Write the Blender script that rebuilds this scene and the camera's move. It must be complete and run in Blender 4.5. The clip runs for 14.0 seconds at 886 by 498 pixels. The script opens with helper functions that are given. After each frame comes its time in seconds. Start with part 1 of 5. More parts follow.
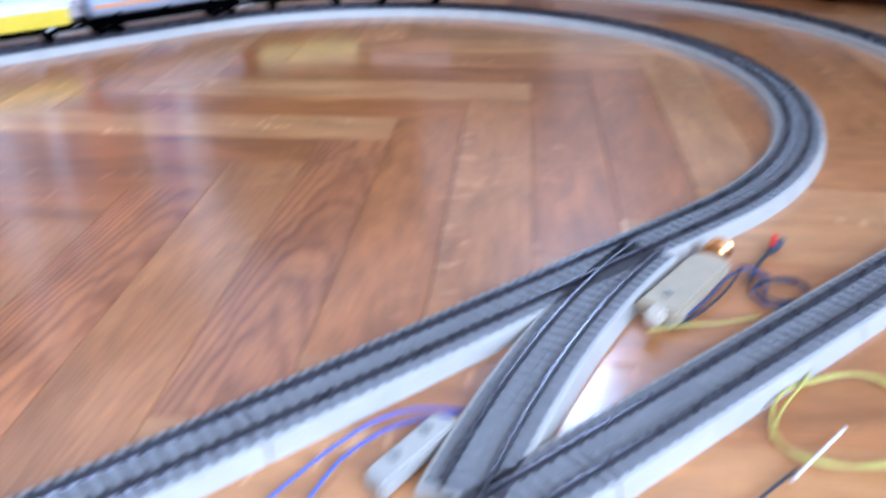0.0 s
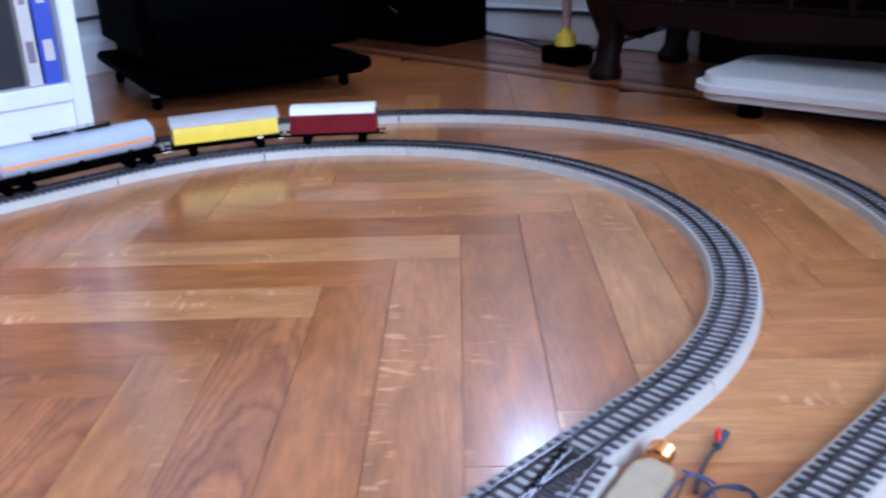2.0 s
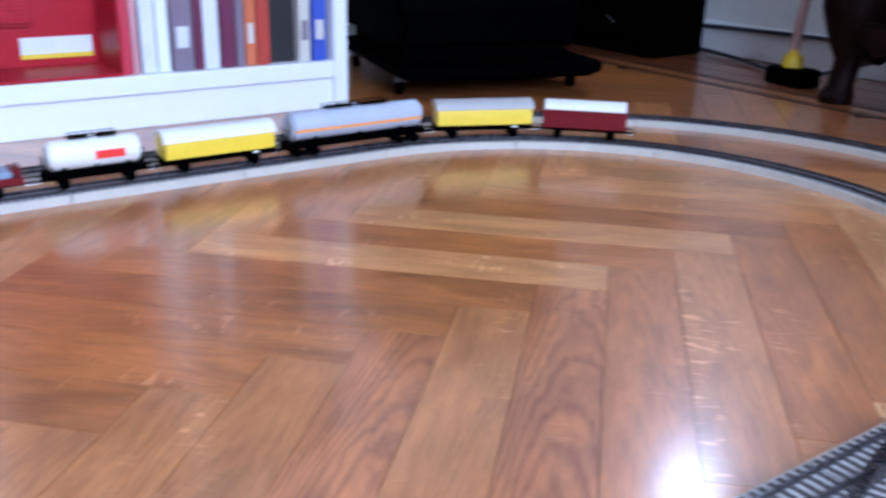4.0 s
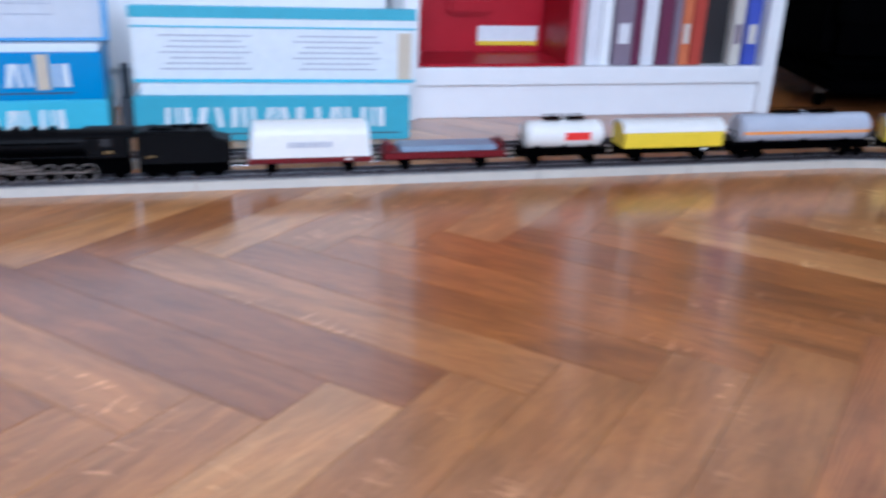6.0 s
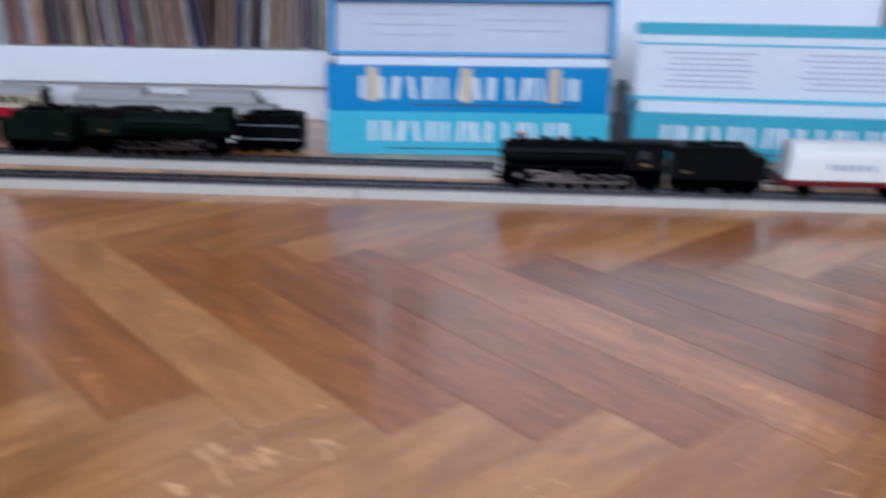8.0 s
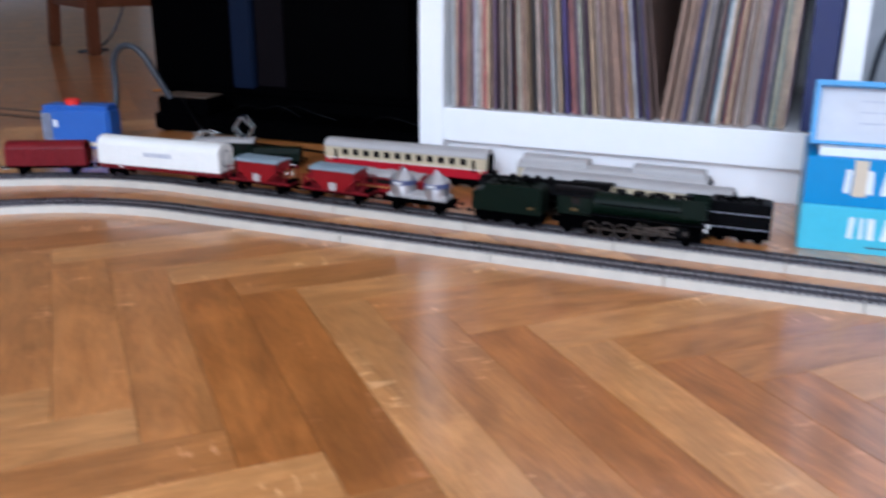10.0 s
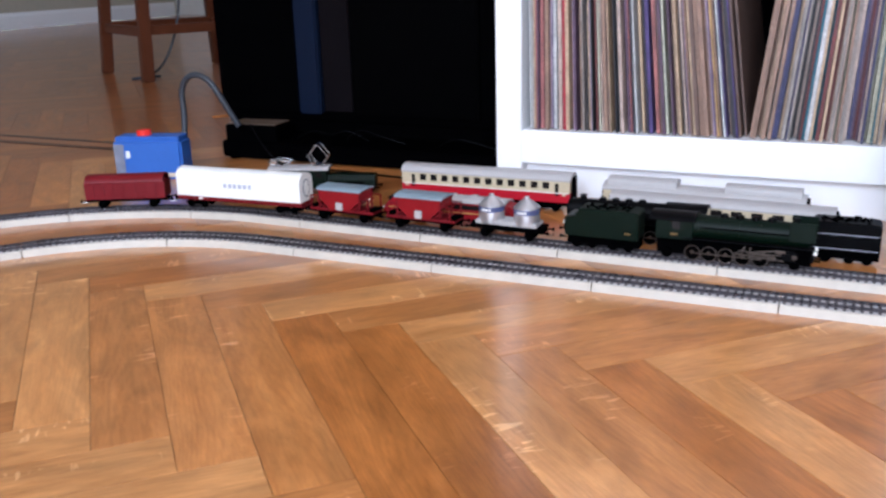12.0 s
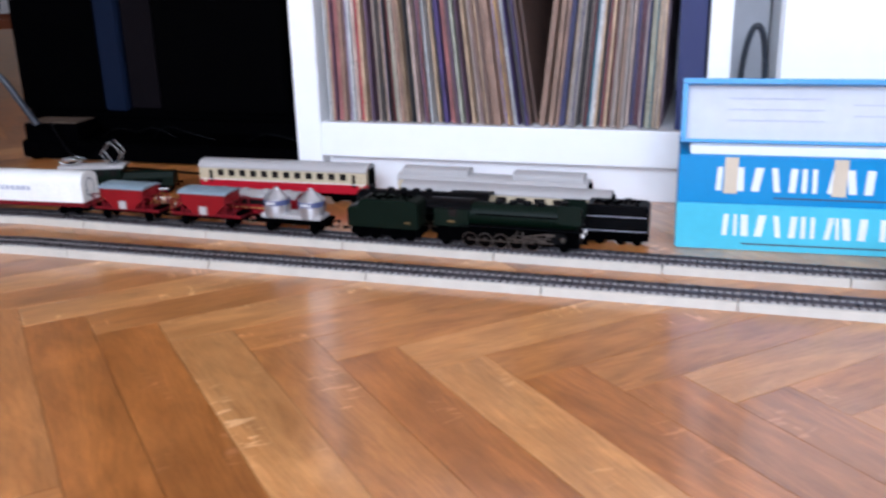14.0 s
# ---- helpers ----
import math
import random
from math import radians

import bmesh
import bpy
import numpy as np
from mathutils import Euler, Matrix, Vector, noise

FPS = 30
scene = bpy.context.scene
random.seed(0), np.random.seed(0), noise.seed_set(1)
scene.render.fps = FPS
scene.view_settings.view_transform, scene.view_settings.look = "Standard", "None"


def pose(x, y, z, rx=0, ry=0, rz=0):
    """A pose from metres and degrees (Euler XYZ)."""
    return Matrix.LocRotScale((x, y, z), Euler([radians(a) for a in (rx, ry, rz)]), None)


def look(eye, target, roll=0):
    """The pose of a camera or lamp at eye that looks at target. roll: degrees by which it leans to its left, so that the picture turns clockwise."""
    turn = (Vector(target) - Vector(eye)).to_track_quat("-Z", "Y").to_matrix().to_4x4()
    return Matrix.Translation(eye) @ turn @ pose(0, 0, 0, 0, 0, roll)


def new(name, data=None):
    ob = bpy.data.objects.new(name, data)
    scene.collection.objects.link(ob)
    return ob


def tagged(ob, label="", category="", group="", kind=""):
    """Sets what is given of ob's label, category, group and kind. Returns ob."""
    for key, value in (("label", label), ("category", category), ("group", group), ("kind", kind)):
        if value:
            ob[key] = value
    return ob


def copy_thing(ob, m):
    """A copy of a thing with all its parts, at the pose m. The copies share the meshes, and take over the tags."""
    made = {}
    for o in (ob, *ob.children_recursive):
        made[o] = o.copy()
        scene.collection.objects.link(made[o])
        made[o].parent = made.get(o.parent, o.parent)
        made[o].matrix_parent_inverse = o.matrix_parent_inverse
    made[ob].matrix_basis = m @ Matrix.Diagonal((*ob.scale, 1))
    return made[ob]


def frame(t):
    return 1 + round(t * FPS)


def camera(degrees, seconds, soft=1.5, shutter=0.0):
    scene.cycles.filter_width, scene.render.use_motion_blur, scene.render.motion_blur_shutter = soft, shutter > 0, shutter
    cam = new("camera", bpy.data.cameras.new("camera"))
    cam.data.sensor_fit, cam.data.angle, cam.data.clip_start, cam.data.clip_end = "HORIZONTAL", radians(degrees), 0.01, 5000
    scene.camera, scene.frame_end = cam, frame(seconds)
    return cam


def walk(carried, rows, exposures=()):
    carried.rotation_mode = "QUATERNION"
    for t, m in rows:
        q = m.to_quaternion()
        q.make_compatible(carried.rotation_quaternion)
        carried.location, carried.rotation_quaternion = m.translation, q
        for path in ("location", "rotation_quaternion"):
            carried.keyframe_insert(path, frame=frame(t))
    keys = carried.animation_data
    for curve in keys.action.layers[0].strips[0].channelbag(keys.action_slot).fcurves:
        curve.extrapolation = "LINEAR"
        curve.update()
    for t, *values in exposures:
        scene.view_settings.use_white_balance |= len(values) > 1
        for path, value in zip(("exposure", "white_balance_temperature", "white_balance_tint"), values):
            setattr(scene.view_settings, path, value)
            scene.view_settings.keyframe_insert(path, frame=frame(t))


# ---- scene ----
cam = camera(52.50, 14.0, soft=2.5, shutter=1.0)
PATH = [
    (0, (0.7019, -0.9829, 0.2364), (1.2762, -0.2952, -0.2076), -0.47),
    (0.5, (0.7541, -0.9737, 0.2560), (1.3833, -0.3161, -0.1583), -1.33),
    (1, (0.7728, -0.9749, 0.2627), (1.4304, -0.3276, -0.1228), -2.43),
    (1.5, (0.7579, -0.9680, 0.2769), (1.4184, -0.3137, -0.0913), -1.05),
    (2, (0.7547, -0.9495, 0.2861), (1.3962, -0.2734, -0.0763), -2.09),
    (2.2, (0.7459, -0.9429, 0.2883), (1.3803, -0.2613, -0.0763), -2.12),
    (4.3, (0.61, -0.906, 0.277), (1.605, 0.678, -0.428), 1.5),
    (4.5, (0.6119, -0.9016, 0.2711), (1.0825, -0.0938, -0.0840), 1.29),
    (5, (0.5765, -0.8826, 0.2680), (1.0089, -0.0518, -0.0824), 2.03),
    (5.5, (0.5193, -0.8928, 0.2773), (0.8393, -0.0122, -0.0723), 2.28),
    (6, (0.4531, -0.8920, 0.2804), (0.6915, 0.0096, -0.0806), 2.34),
    (6.5, (0.4058, -0.8905, 0.2759), (0.5879, 0.0213, -0.0922), 2.32),
    (7, (0.3534, -0.8811, 0.2761), (0.4446, 0.0439, -0.0928), 2.25),
    (7.5, (0.2863, -0.8567, 0.2561), (0.2943, 0.0761, -0.1043), 1.75),
    (8, (0.2184, -0.8602, 0.2580), (0.1478, 0.0785, -0.0793), 0.46),
    (8.5, (0.1494, -0.8540, 0.2693), (-0.0166, 0.0778, -0.0533), 0.82),
    (9, (0.0856, -0.8465, 0.2777), (-0.1448, 0.0699, -0.0494), 1.67),
    (9.2, (0.069, -0.848, 0.29), (-0.468, 0.963, -0.365), 1.7),
    (11.3, (-0.078, -0.859, 0.324), (-0.889, 0.868, -0.276), -1.0),
    (11.5, (-0.0787, -0.8587, 0.3256), (-0.4824, 0.0056, 0.0255), -1.17),
    (12, (-0.0734, -0.8562, 0.3242), (-0.4718, 0.0110, 0.0253), -1.67),
    (12.5, (-0.0537, -0.8465, 0.3204), (-0.4293, 0.0306, 0.0210), -1.32),
    (13, (-0.0221, -0.8375, 0.3288), (-0.3678, 0.0515, 0.0287), -1.81),
    (13.5, (0.0075, -0.8205, 0.3188), (-0.2993, 0.0825, 0.0179), -1.69),
    (14, (0.0319, -0.8090, 0.3128), (-0.2464, 0.1016, 0.0072), -1.47),
]
walk(cam, [(t, look(eye, target, roll)) for t, eye, target, roll in PATH],
     exposures=[(0.0, 0.58, 4450, 10), (1.0, 0.42, 4650, 14), (2.0, 0.41, 4650, 14), (4.5, 0.34, 4750, 13), (5.5, 0.06, 5000, 12), (6.5, -0.12, 5200, 12), (8.0, -0.34, 5280, 12),
                (9.0, -0.15, 5350, 11), (11.5, 0.58, 5550, 12), (13.0, 0.52, 5650, 15), (14.0, 0.40, 5550, 14)])


# ---- light: daylight from the windows behind the viewer and on the end wall ----
world = bpy.data.worlds.new("daylight")
scene.world = world
world.use_nodes = True
wt = world.node_tree
sky = wt.nodes.new("ShaderNodeTexSky")
sky.sky_type = "NISHITA"
sky.sun_disc = False
sky.sun_elevation = radians(40)
sky.sun_rotation = radians(150)
wt.links.new(sky.outputs[0], wt.nodes["Background"].inputs["Color"])
wt.nodes["Background"].inputs["Strength"].default_value = 0.12


def window_light(name, where, at, w, h, power, color=(0.93, 0.96, 1.0)):
    data = bpy.data.lights.new(name, "AREA")
    data.shape, data.size, data.size_y = "RECTANGLE", w, h
    data.energy, data.color = power, color
    ob = new(name, data)
    ob.matrix_world = look(where, at)
    return ob


window_light("window_daylight", (0.20, -3.36, 1.55), (0.1, 0.0, 0.5), 2.4, 1.55, 116)
window_light("end_window_daylight", (2.25, 0.32, 1.16), (0.95, -0.65, 0.0), 0.12, 0.25, 2.6)
# added fill lamp for the adjoining room, no source known there
window_light("side_room_daylight", (-3.2, 4.6, 1.6), (-3.0, 1.5, 0.0), 1.8, 1.4, 7)


# ---- materials ----
def mat(name, color, rough=0.5, metal=0.0, var=0.12, scale=30.0, bump=0.0, coat=0.0, stretch=(1, 1, 1), fine=0.05, spec=0.5):
    m = bpy.data.materials.new(name)
    m.use_nodes = True
    nt = m.node_tree
    b = nt.nodes["Principled BSDF"]
    tc = nt.nodes.new("ShaderNodeTexCoord")
    mp = nt.nodes.new("ShaderNodeMapping")
    mp.inputs["Scale"].default_value = stretch
    info = nt.nodes.new("ShaderNodeObjectInfo")
    add = nt.nodes.new("ShaderNodeVectorMath")
    nt.links.new(tc.outputs["Object"], add.inputs[0])
    nt.links.new(info.outputs["Random"], add.inputs[1])
    nt.links.new(add.outputs[0], mp.inputs["Vector"])
    n1 = nt.nodes.new("ShaderNodeTexNoise")
    n1.inputs["Scale"].default_value = scale
    n1.inputs["Detail"].default_value = 5
    n2 = nt.nodes.new("ShaderNodeTexNoise")
    n2.inputs["Scale"].default_value = scale * 9
    n2.inputs["Detail"].default_value = 3
    for n in (n1, n2):
        nt.links.new(mp.outputs[0], n.inputs["Vector"])
    mix = nt.nodes.new("ShaderNodeMix")
    mix.data_type = "RGBA"
    mix.inputs[6].default_value = (*[c * (1 - var) for c in color], 1)
    mix.inputs[7].default_value = (*[min(1, c * (1 + var)) for c in color], 1)
    nt.links.new(n1.outputs["Fac"], mix.inputs[0])
    mix2 = nt.nodes.new("ShaderNodeMix")
    mix2.data_type, mix2.blend_type = "RGBA", "MULTIPLY"
    mix2.inputs[0].default_value = 1.0
    ramp = nt.nodes.new("ShaderNodeMapRange")
    ramp.inputs["To Min"].default_value, ramp.inputs["To Max"].default_value = 1 - 2 * fine, 1 + fine
    nt.links.new(n2.outputs["Fac"], ramp.inputs["Value"])
    nt.links.new(mix.outputs[2], mix2.inputs[6])
    nt.links.new(ramp.outputs[0], mix2.inputs[7])
    nt.links.new(mix2.outputs[2], b.inputs["Base Color"])
    rr = nt.nodes.new("ShaderNodeMapRange")
    rr.inputs["To Min"].default_value, rr.inputs["To Max"].default_value = max(0.02, rough * 0.8), min(1, rough * 1.2)
    nt.links.new(n1.outputs["Fac"], rr.inputs["Value"])
    nt.links.new(rr.outputs[0], b.inputs["Roughness"])
    b.inputs["Metallic"].default_value = metal
    b.inputs["Specular IOR Level"].default_value = spec
    b.inputs["Coat Weight"].default_value = coat
    b.inputs["Coat Roughness"].default_value = 0.1
    if bump:
        bp = nt.nodes.new("ShaderNodeBump")
        bp.inputs["Strength"].default_value = bump
        bp.inputs["Distance"].default_value = 0.001
        nt.links.new(n2.outputs["Fac"], bp.inputs["Height"])
        nt.links.new(bp.outputs[0], b.inputs["Normal"])
    return m


def oak(name, light, dark, flecks=0.5, figure=0.12):
    """Varnished oak: growth rings and pores run along the plank's own length, taken from its uv in metres."""
    m = bpy.data.materials.new(name)
    m.use_nodes = True
    nt = m.node_tree
    b = nt.nodes["Principled BSDF"]
    uv = nt.nodes.new("ShaderNodeTexCoord")
    info = nt.nodes.new("ShaderNodeObjectInfo")
    geo = nt.nodes.new("ShaderNodeNewGeometry")
    rnd = nt.nodes.new("ShaderNodeMath")
    nt.links.new(info.outputs["Random"], rnd.inputs[0])
    nt.links.new(geo.outputs["Random Per Island"], rnd.inputs[1])
    comb = nt.nodes.new("ShaderNodeCombineXYZ")
    mul = nt.nodes.new("ShaderNodeMath")
    mul.operation = "MULTIPLY"
    mul.inputs[1].default_value = 37.0
    nt.links.new(rnd.outputs[0], mul.inputs[0])
    for k in range(3):
        nt.links.new(mul.outputs[0], comb.inputs[k])
    add = nt.nodes.new("ShaderNodeVectorMath")
    nt.links.new(uv.outputs["UV"], add.inputs[0])
    nt.links.new(comb.outputs[0], add.inputs[1])

    def tex(stretch, scale, detail, rough=0.5, dist=0.0):
        mp = nt.nodes.new("ShaderNodeMapping")
        mp.inputs["Scale"].default_value = stretch
        nt.links.new(add.outputs[0], mp.inputs["Vector"])
        n = nt.nodes.new("ShaderNodeTexNoise")
        n.inputs["Scale"].default_value, n.inputs["Detail"].default_value = scale, detail
        n.inputs["Roughness"].default_value, n.inputs["Distortion"].default_value = rough, dist
        nt.links.new(mp.outputs[0], n.inputs["Vector"])
        return n

    def calc(op, a, b=None):
        n = nt.nodes.new("ShaderNodeMath")
        n.operation = op
        for k, v in enumerate((a, b)):
            if v is None:
                continue
            if isinstance(v, (int, float)):
                n.inputs[k].default_value = v
            else:
                nt.links.new(v, n.inputs[k])
        return n.outputs[0]

    broad = tex((7, 22, 1), 1.0, 4, 0.62, 1.0)
    grain = tex((11, 150, 1), 1.0, 8, 0.78, 0.5)
    cloud = tex((10, 42, 1), 1.0, 6, 0.68, 0.6)
    # nested arches of a flat-sawn board: the heart lies anywhere across its width, or beside it
    sep = nt.nodes.new("ShaderNodeSeparateXYZ")
    nt.links.new(uv.outputs["UV"], sep.inputs[0])
    chance = calc("FRACT", calc("MULTIPLY", rnd.outputs[0], 91.0))
    heart = calc("ADD", calc("MULTIPLY", chance, 0.10), -0.022)
    off = calc("SUBTRACT", sep.outputs[1], heart)
    arch_ = calc("MULTIPLY", calc("MULTIPLY", off, off), 3600.0)
    phase = calc("ADD", calc("ADD", calc("MULTIPLY", sep.outputs[0], 17.0), arch_), calc("MULTIPLY", broad.outputs["Fac"], 3.2))
    rings = nt.nodes.new("ShaderNodeMath")
    rings.operation = "PINGPONG"
    rings.inputs[1].default_value = 0.5
    nt.links.new(phase, rings.inputs[0])
    r1 = nt.nodes.new("ShaderNodeMapRange")
    r1.inputs["From Max"].default_value = 0.34
    nt.links.new(rings.outputs[0], r1.inputs["Value"])
    tone = nt.nodes.new("ShaderNodeMix")
    tone.inputs[0].default_value = 1 - figure
    nt.links.new(r1.outputs[0], tone.inputs[2])
    nt.links.new(grain.outputs["Fac"], tone.inputs[3])
    tone2 = nt.nodes.new("ShaderNodeMix")
    tone2.inputs[0].default_value = 0.5
    nt.links.new(tone.outputs[0], tone2.inputs[2])
    nt.links.new(cloud.outputs["Fac"], tone2.inputs[3])
    mix = nt.nodes.new("ShaderNodeMix")
    mix.data_type = "RGBA"
    mix.inputs[6].default_value, mix.inputs[7].default_value = (*dark, 1), (*light, 1)
    sharp = nt.nodes.new("ShaderNodeMapRange")
    sharp.inputs["From Min"].default_value, sharp.inputs["From Max"].default_value = 0.34, 0.66
    nt.links.new(tone2.outputs[0], sharp.inputs["Value"])
    nt.links.new(sharp.outputs[0], mix.inputs[0])
    # pale medullary flecks lie across the grain of some planks
    fleck = tex((130, 30, 1), 1.0, 1, 0.5, 1.1)
    patch = tex((9, 26, 1), 1.0, 1)
    f1 = nt.nodes.new("ShaderNodeMapRange")
    f1.inputs["From Min"].default_value, f1.inputs["From Max"].default_value = 0.60, 0.68
    nt.links.new(fleck.outputs["Fac"], f1.inputs["Value"])
    f2 = nt.nodes.new("ShaderNodeMapRange")
    f2.inputs["From Min"].default_value, f2.inputs["From Max"].default_value, f2.inputs["To Max"].default_value = 0.575, 0.655, flecks
    nt.links.new(patch.outputs["Fac"], f2.inputs["Value"])
    f3 = nt.nodes.new("ShaderNodeMath")
    f3.operation = "MULTIPLY"
    nt.links.new(f1.outputs[0], f3.inputs[0])
    nt.links.new(f2.outputs[0], f3.inputs[1])
    mixf = nt.nodes.new("ShaderNodeMix")
    mixf.data_type = "RGBA"
    mixf.inputs[7].default_value = (*[min(0.9, 1.30 * c + 0.07) for c in light], 1)
    nt.links.new(mix.outputs[2], mixf.inputs[6])
    nt.links.new(f3.outputs[0], mixf.inputs[0])
    mix = mixf
    # dark pores and small stains, short along the grain
    pore = tex((55, 330, 1), 1.0, 4, 0.7, 0.3)
    stain = tex((24, 60, 1), 1.0, 5, 0.7, 0.8)
    dirt = nt.nodes.new("ShaderNodeMapRange")
    dirt.inputs["From Min"].default_value, dirt.inputs["From Max"].default_value = 0.34, 0.56
    dirt.inputs["To Min"].default_value = 0.80
    nt.links.new(calc("ADD", calc("MULTIPLY", pore.outputs["Fac"], 0.5), calc("MULTIPLY", stain.outputs["Fac"], 0.5)), dirt.inputs["Value"])
    mixd = nt.nodes.new("ShaderNodeMix")
    mixd.data_type, mixd.blend_type = "RGBA", "MULTIPLY"
    mixd.inputs[0].default_value = 1.0
    nt.links.new(mix.outputs[2], mixd.inputs[6])
    nt.links.new(dirt.outputs[0], mixd.inputs[7])
    mix = mixd
    hsv = nt.nodes.new("ShaderNodeHueSaturation")
    hsv.inputs["Saturation"].default_value = 1.04
    vr = nt.nodes.new("ShaderNodeMapRange")
    vr.inputs["To Min"].default_value, vr.inputs["To Max"].default_value = 0.90, 1.10
    fr = nt.nodes.new("ShaderNodeMath")
    fr.operation = "FRACT"
    nt.links.new(mul.outputs[0], fr.inputs[0])
    nt.links.new(fr.outputs[0], vr.inputs["Value"])
    blotch = tex((6, 17, 1), 1.0, 3, 0.6, 1.4)
    br = nt.nodes.new("ShaderNodeMapRange")
    br.inputs["From Min"].default_value, br.inputs["From Max"].default_value = 0.33, 0.67
    br.inputs["To Min"].default_value, br.inputs["To Max"].default_value = 0.80, 1.18
    nt.links.new(blotch.outputs["Fac"], br.inputs["Value"])
    nt.links.new(calc("MULTIPLY", vr.outputs[0], br.outputs[0]), hsv.inputs["Value"])
    nt.links.new(mix.outputs[2], hsv.inputs["Color"])
    nt.links.new(hsv.outputs[0], b.inputs["Base Color"])
    rr = nt.nodes.new("ShaderNodeMapRange")
    rr.inputs["To Min"].default_value, rr.inputs["To Max"].default_value = 0.24, 0.40
    nt.links.new(cloud.outputs["Fac"], rr.inputs["Value"])
    nt.links.new(rr.outputs[0], b.inputs["Roughness"])
    b.inputs["Coat Weight"].default_value = 0.72
    b.inputs["Coat Roughness"].default_value = 0.15
    bp = nt.nodes.new("ShaderNodeBump")
    bp.inputs["Strength"].default_value, bp.inputs["Distance"].default_value = 0.15, 0.0006
    nt.links.new(tone2.outputs[0], bp.inputs["Height"])
    nt.links.new(bp.outputs[0], b.inputs["Normal"])
    return m


OAK = [oak("oak_pale", (0.681, 0.343, 0.135), (0.426, 0.178, 0.057), 0.85),
       oak("oak_honey", (0.596, 0.266, 0.094), (0.350, 0.131, 0.039), 0.75),
       oak("oak_red", (0.521, 0.204, 0.062), (0.274, 0.095, 0.026), 0.5),
       oak("oak_brown", (0.430, 0.162, 0.054), (0.225, 0.077, 0.024), 0.1),
       oak("oak_dark", (0.209, 0.060, 0.028), (0.104, 0.026, 0.011), 0.1),
       oak("oak_figured", (0.568, 0.229, 0.081), (0.255, 0.082, 0.030), 0.25, 0.34)]
JOINT = mat("joint_dirt", (0.24, 0.12, 0.062), 0.9)
BEIGE = mat("wall_beige", (0.44, 0.41, 0.33), 0.85, var=0.05, scale=4, bump=0.2)
WALL = mat("wall_paint", (0.72, 0.72, 0.70), 0.8, var=0.04, scale=4, bump=0.2)
WHITE = mat("white_lacquer", (0.86, 0.865, 0.87), 0.35, var=0.03, scale=5, fine=0.02)
CEIL = mat("ceiling_paint", (0.8, 0.8, 0.79), 0.9, var=0.03, scale=3)
BED = mat("track_bed_paint", (0.49, 0.445, 0.375), 0.5, var=0.15, scale=60)
BALLAST = mat("printed_ballast", (0.40, 0.38, 0.37), 0.5, var=0.4, scale=220, bump=0.2)
SLEEPER = mat("sleeper_brown", (0.080, 0.070, 0.070), 0.6, var=0.3, scale=80, spec=0.2)
RAIL = mat("rail_steel", (0.12, 0.11, 0.12), 0.28, 0.9, var=0.15, scale=80)
PLATE = mat("dull_brass", (0.16, 0.10, 0.035), 0.45, 0.6, var=0.2, scale=120)
BLACK = mat("black_enamel", (0.0015, 0.0015, 0.0020), 0.42, var=0.25, scale=60, spec=0.06)
MATTBLACK = mat("matt_black", (0.0006, 0.0006, 0.0008), 0.6, var=0.25, scale=25, spec=0.004)
CHROME = mat("nickel_rod", (0.58, 0.57, 0.56), 0.24, 1.0, var=0.1)
ROD = mat("worn_nickel", (0.14, 0.12, 0.105), 0.34, 1.0, var=0.25, scale=120)
TYRE = mat("dull_tyre", (0.15, 0.135, 0.125), 0.34, 1.0, var=0.2, scale=120)
BRASS = mat("copper_coil", (0.80, 0.36, 0.12), 0.22, 1.0, var=0.2, scale=200)
GREEN = mat("loco_green", (0.0014, 0.0060, 0.0030), 0.45, var=0.2, scale=60, spec=0.12)
DKRED = mat("wagon_oxide_red", (0.14, 0.006, 0.010), 0.45, spec=0.2, var=0.2, scale=60)
RED = mat("bright_red", (0.38, 0.004, 0.016), 0.42, spec=0.3, var=0.12, scale=40)
SIGNAL = mat("signal_red", (0.75, 0.03, 0.02), 0.35)
CREAM = mat("coach_cream", (0.50, 0.42, 0.28), 0.4, var=0.08)
SILVER = mat("roof_silver", (0.40, 0.38, 0.37), 0.48, 0.0, var=0.1)
IVORY = mat("wagon_white", (0.80, 0.79, 0.75), 0.38, var=0.06)
YELLOW = mat("wagon_yellow", (0.80, 0.58, 0.02), 0.4, var=0.08)
LIDGREY = mat("lid_blue_grey", (0.22, 0.28, 0.32), 0.45, var=0.12)
BLUEGREY = mat("load_blue_grey", (0.24, 0.32, 0.42), 0.4, var=0.12)
GREY = mat("tank_grey", (0.45, 0.48, 0.55), 0.35, var=0.08)
ORANGE = mat("stripe_orange", (0.85, 0.32, 0.06), 0.45)
INK = mat("print_ink", (0.05, 0.06, 0.09), 0.6)
PALEINK = mat("pale_print", (0.42, 0.44, 0.52), 0.6)
GLASS = mat("dark_window", (0.012, 0.010, 0.010), 0.2, spec=0.2)
BOXBLUE = mat("carton_blue", (0.003, 0.235, 0.54), 0.42, var=0.08, scale=12)
BOXCYAN = mat("carton_cyan", (0.085, 0.50, 0.66), 0.45, var=0.08, scale=12)
BOXTEAL = mat("carton_teal", (0.075, 0.41, 0.53), 0.45, var=0.08, scale=12)
CARTON = mat("carton_white", (0.76, 0.80, 0.82), 0.55, var=0.05, scale=10)
TAPE = mat("aged_tape", (0.62, 0.53, 0.40), 0.4, var=0.12)
ALU = mat("tray_grey", (0.52, 0.53, 0.56), 0.5, var=0.15, scale=8)
WOOD = mat("dark_mahogany", (0.010, 0.0035, 0.003), 0.42, spec=0.08, var=0.35, scale=25, stretch=(1, 1, 0.15))
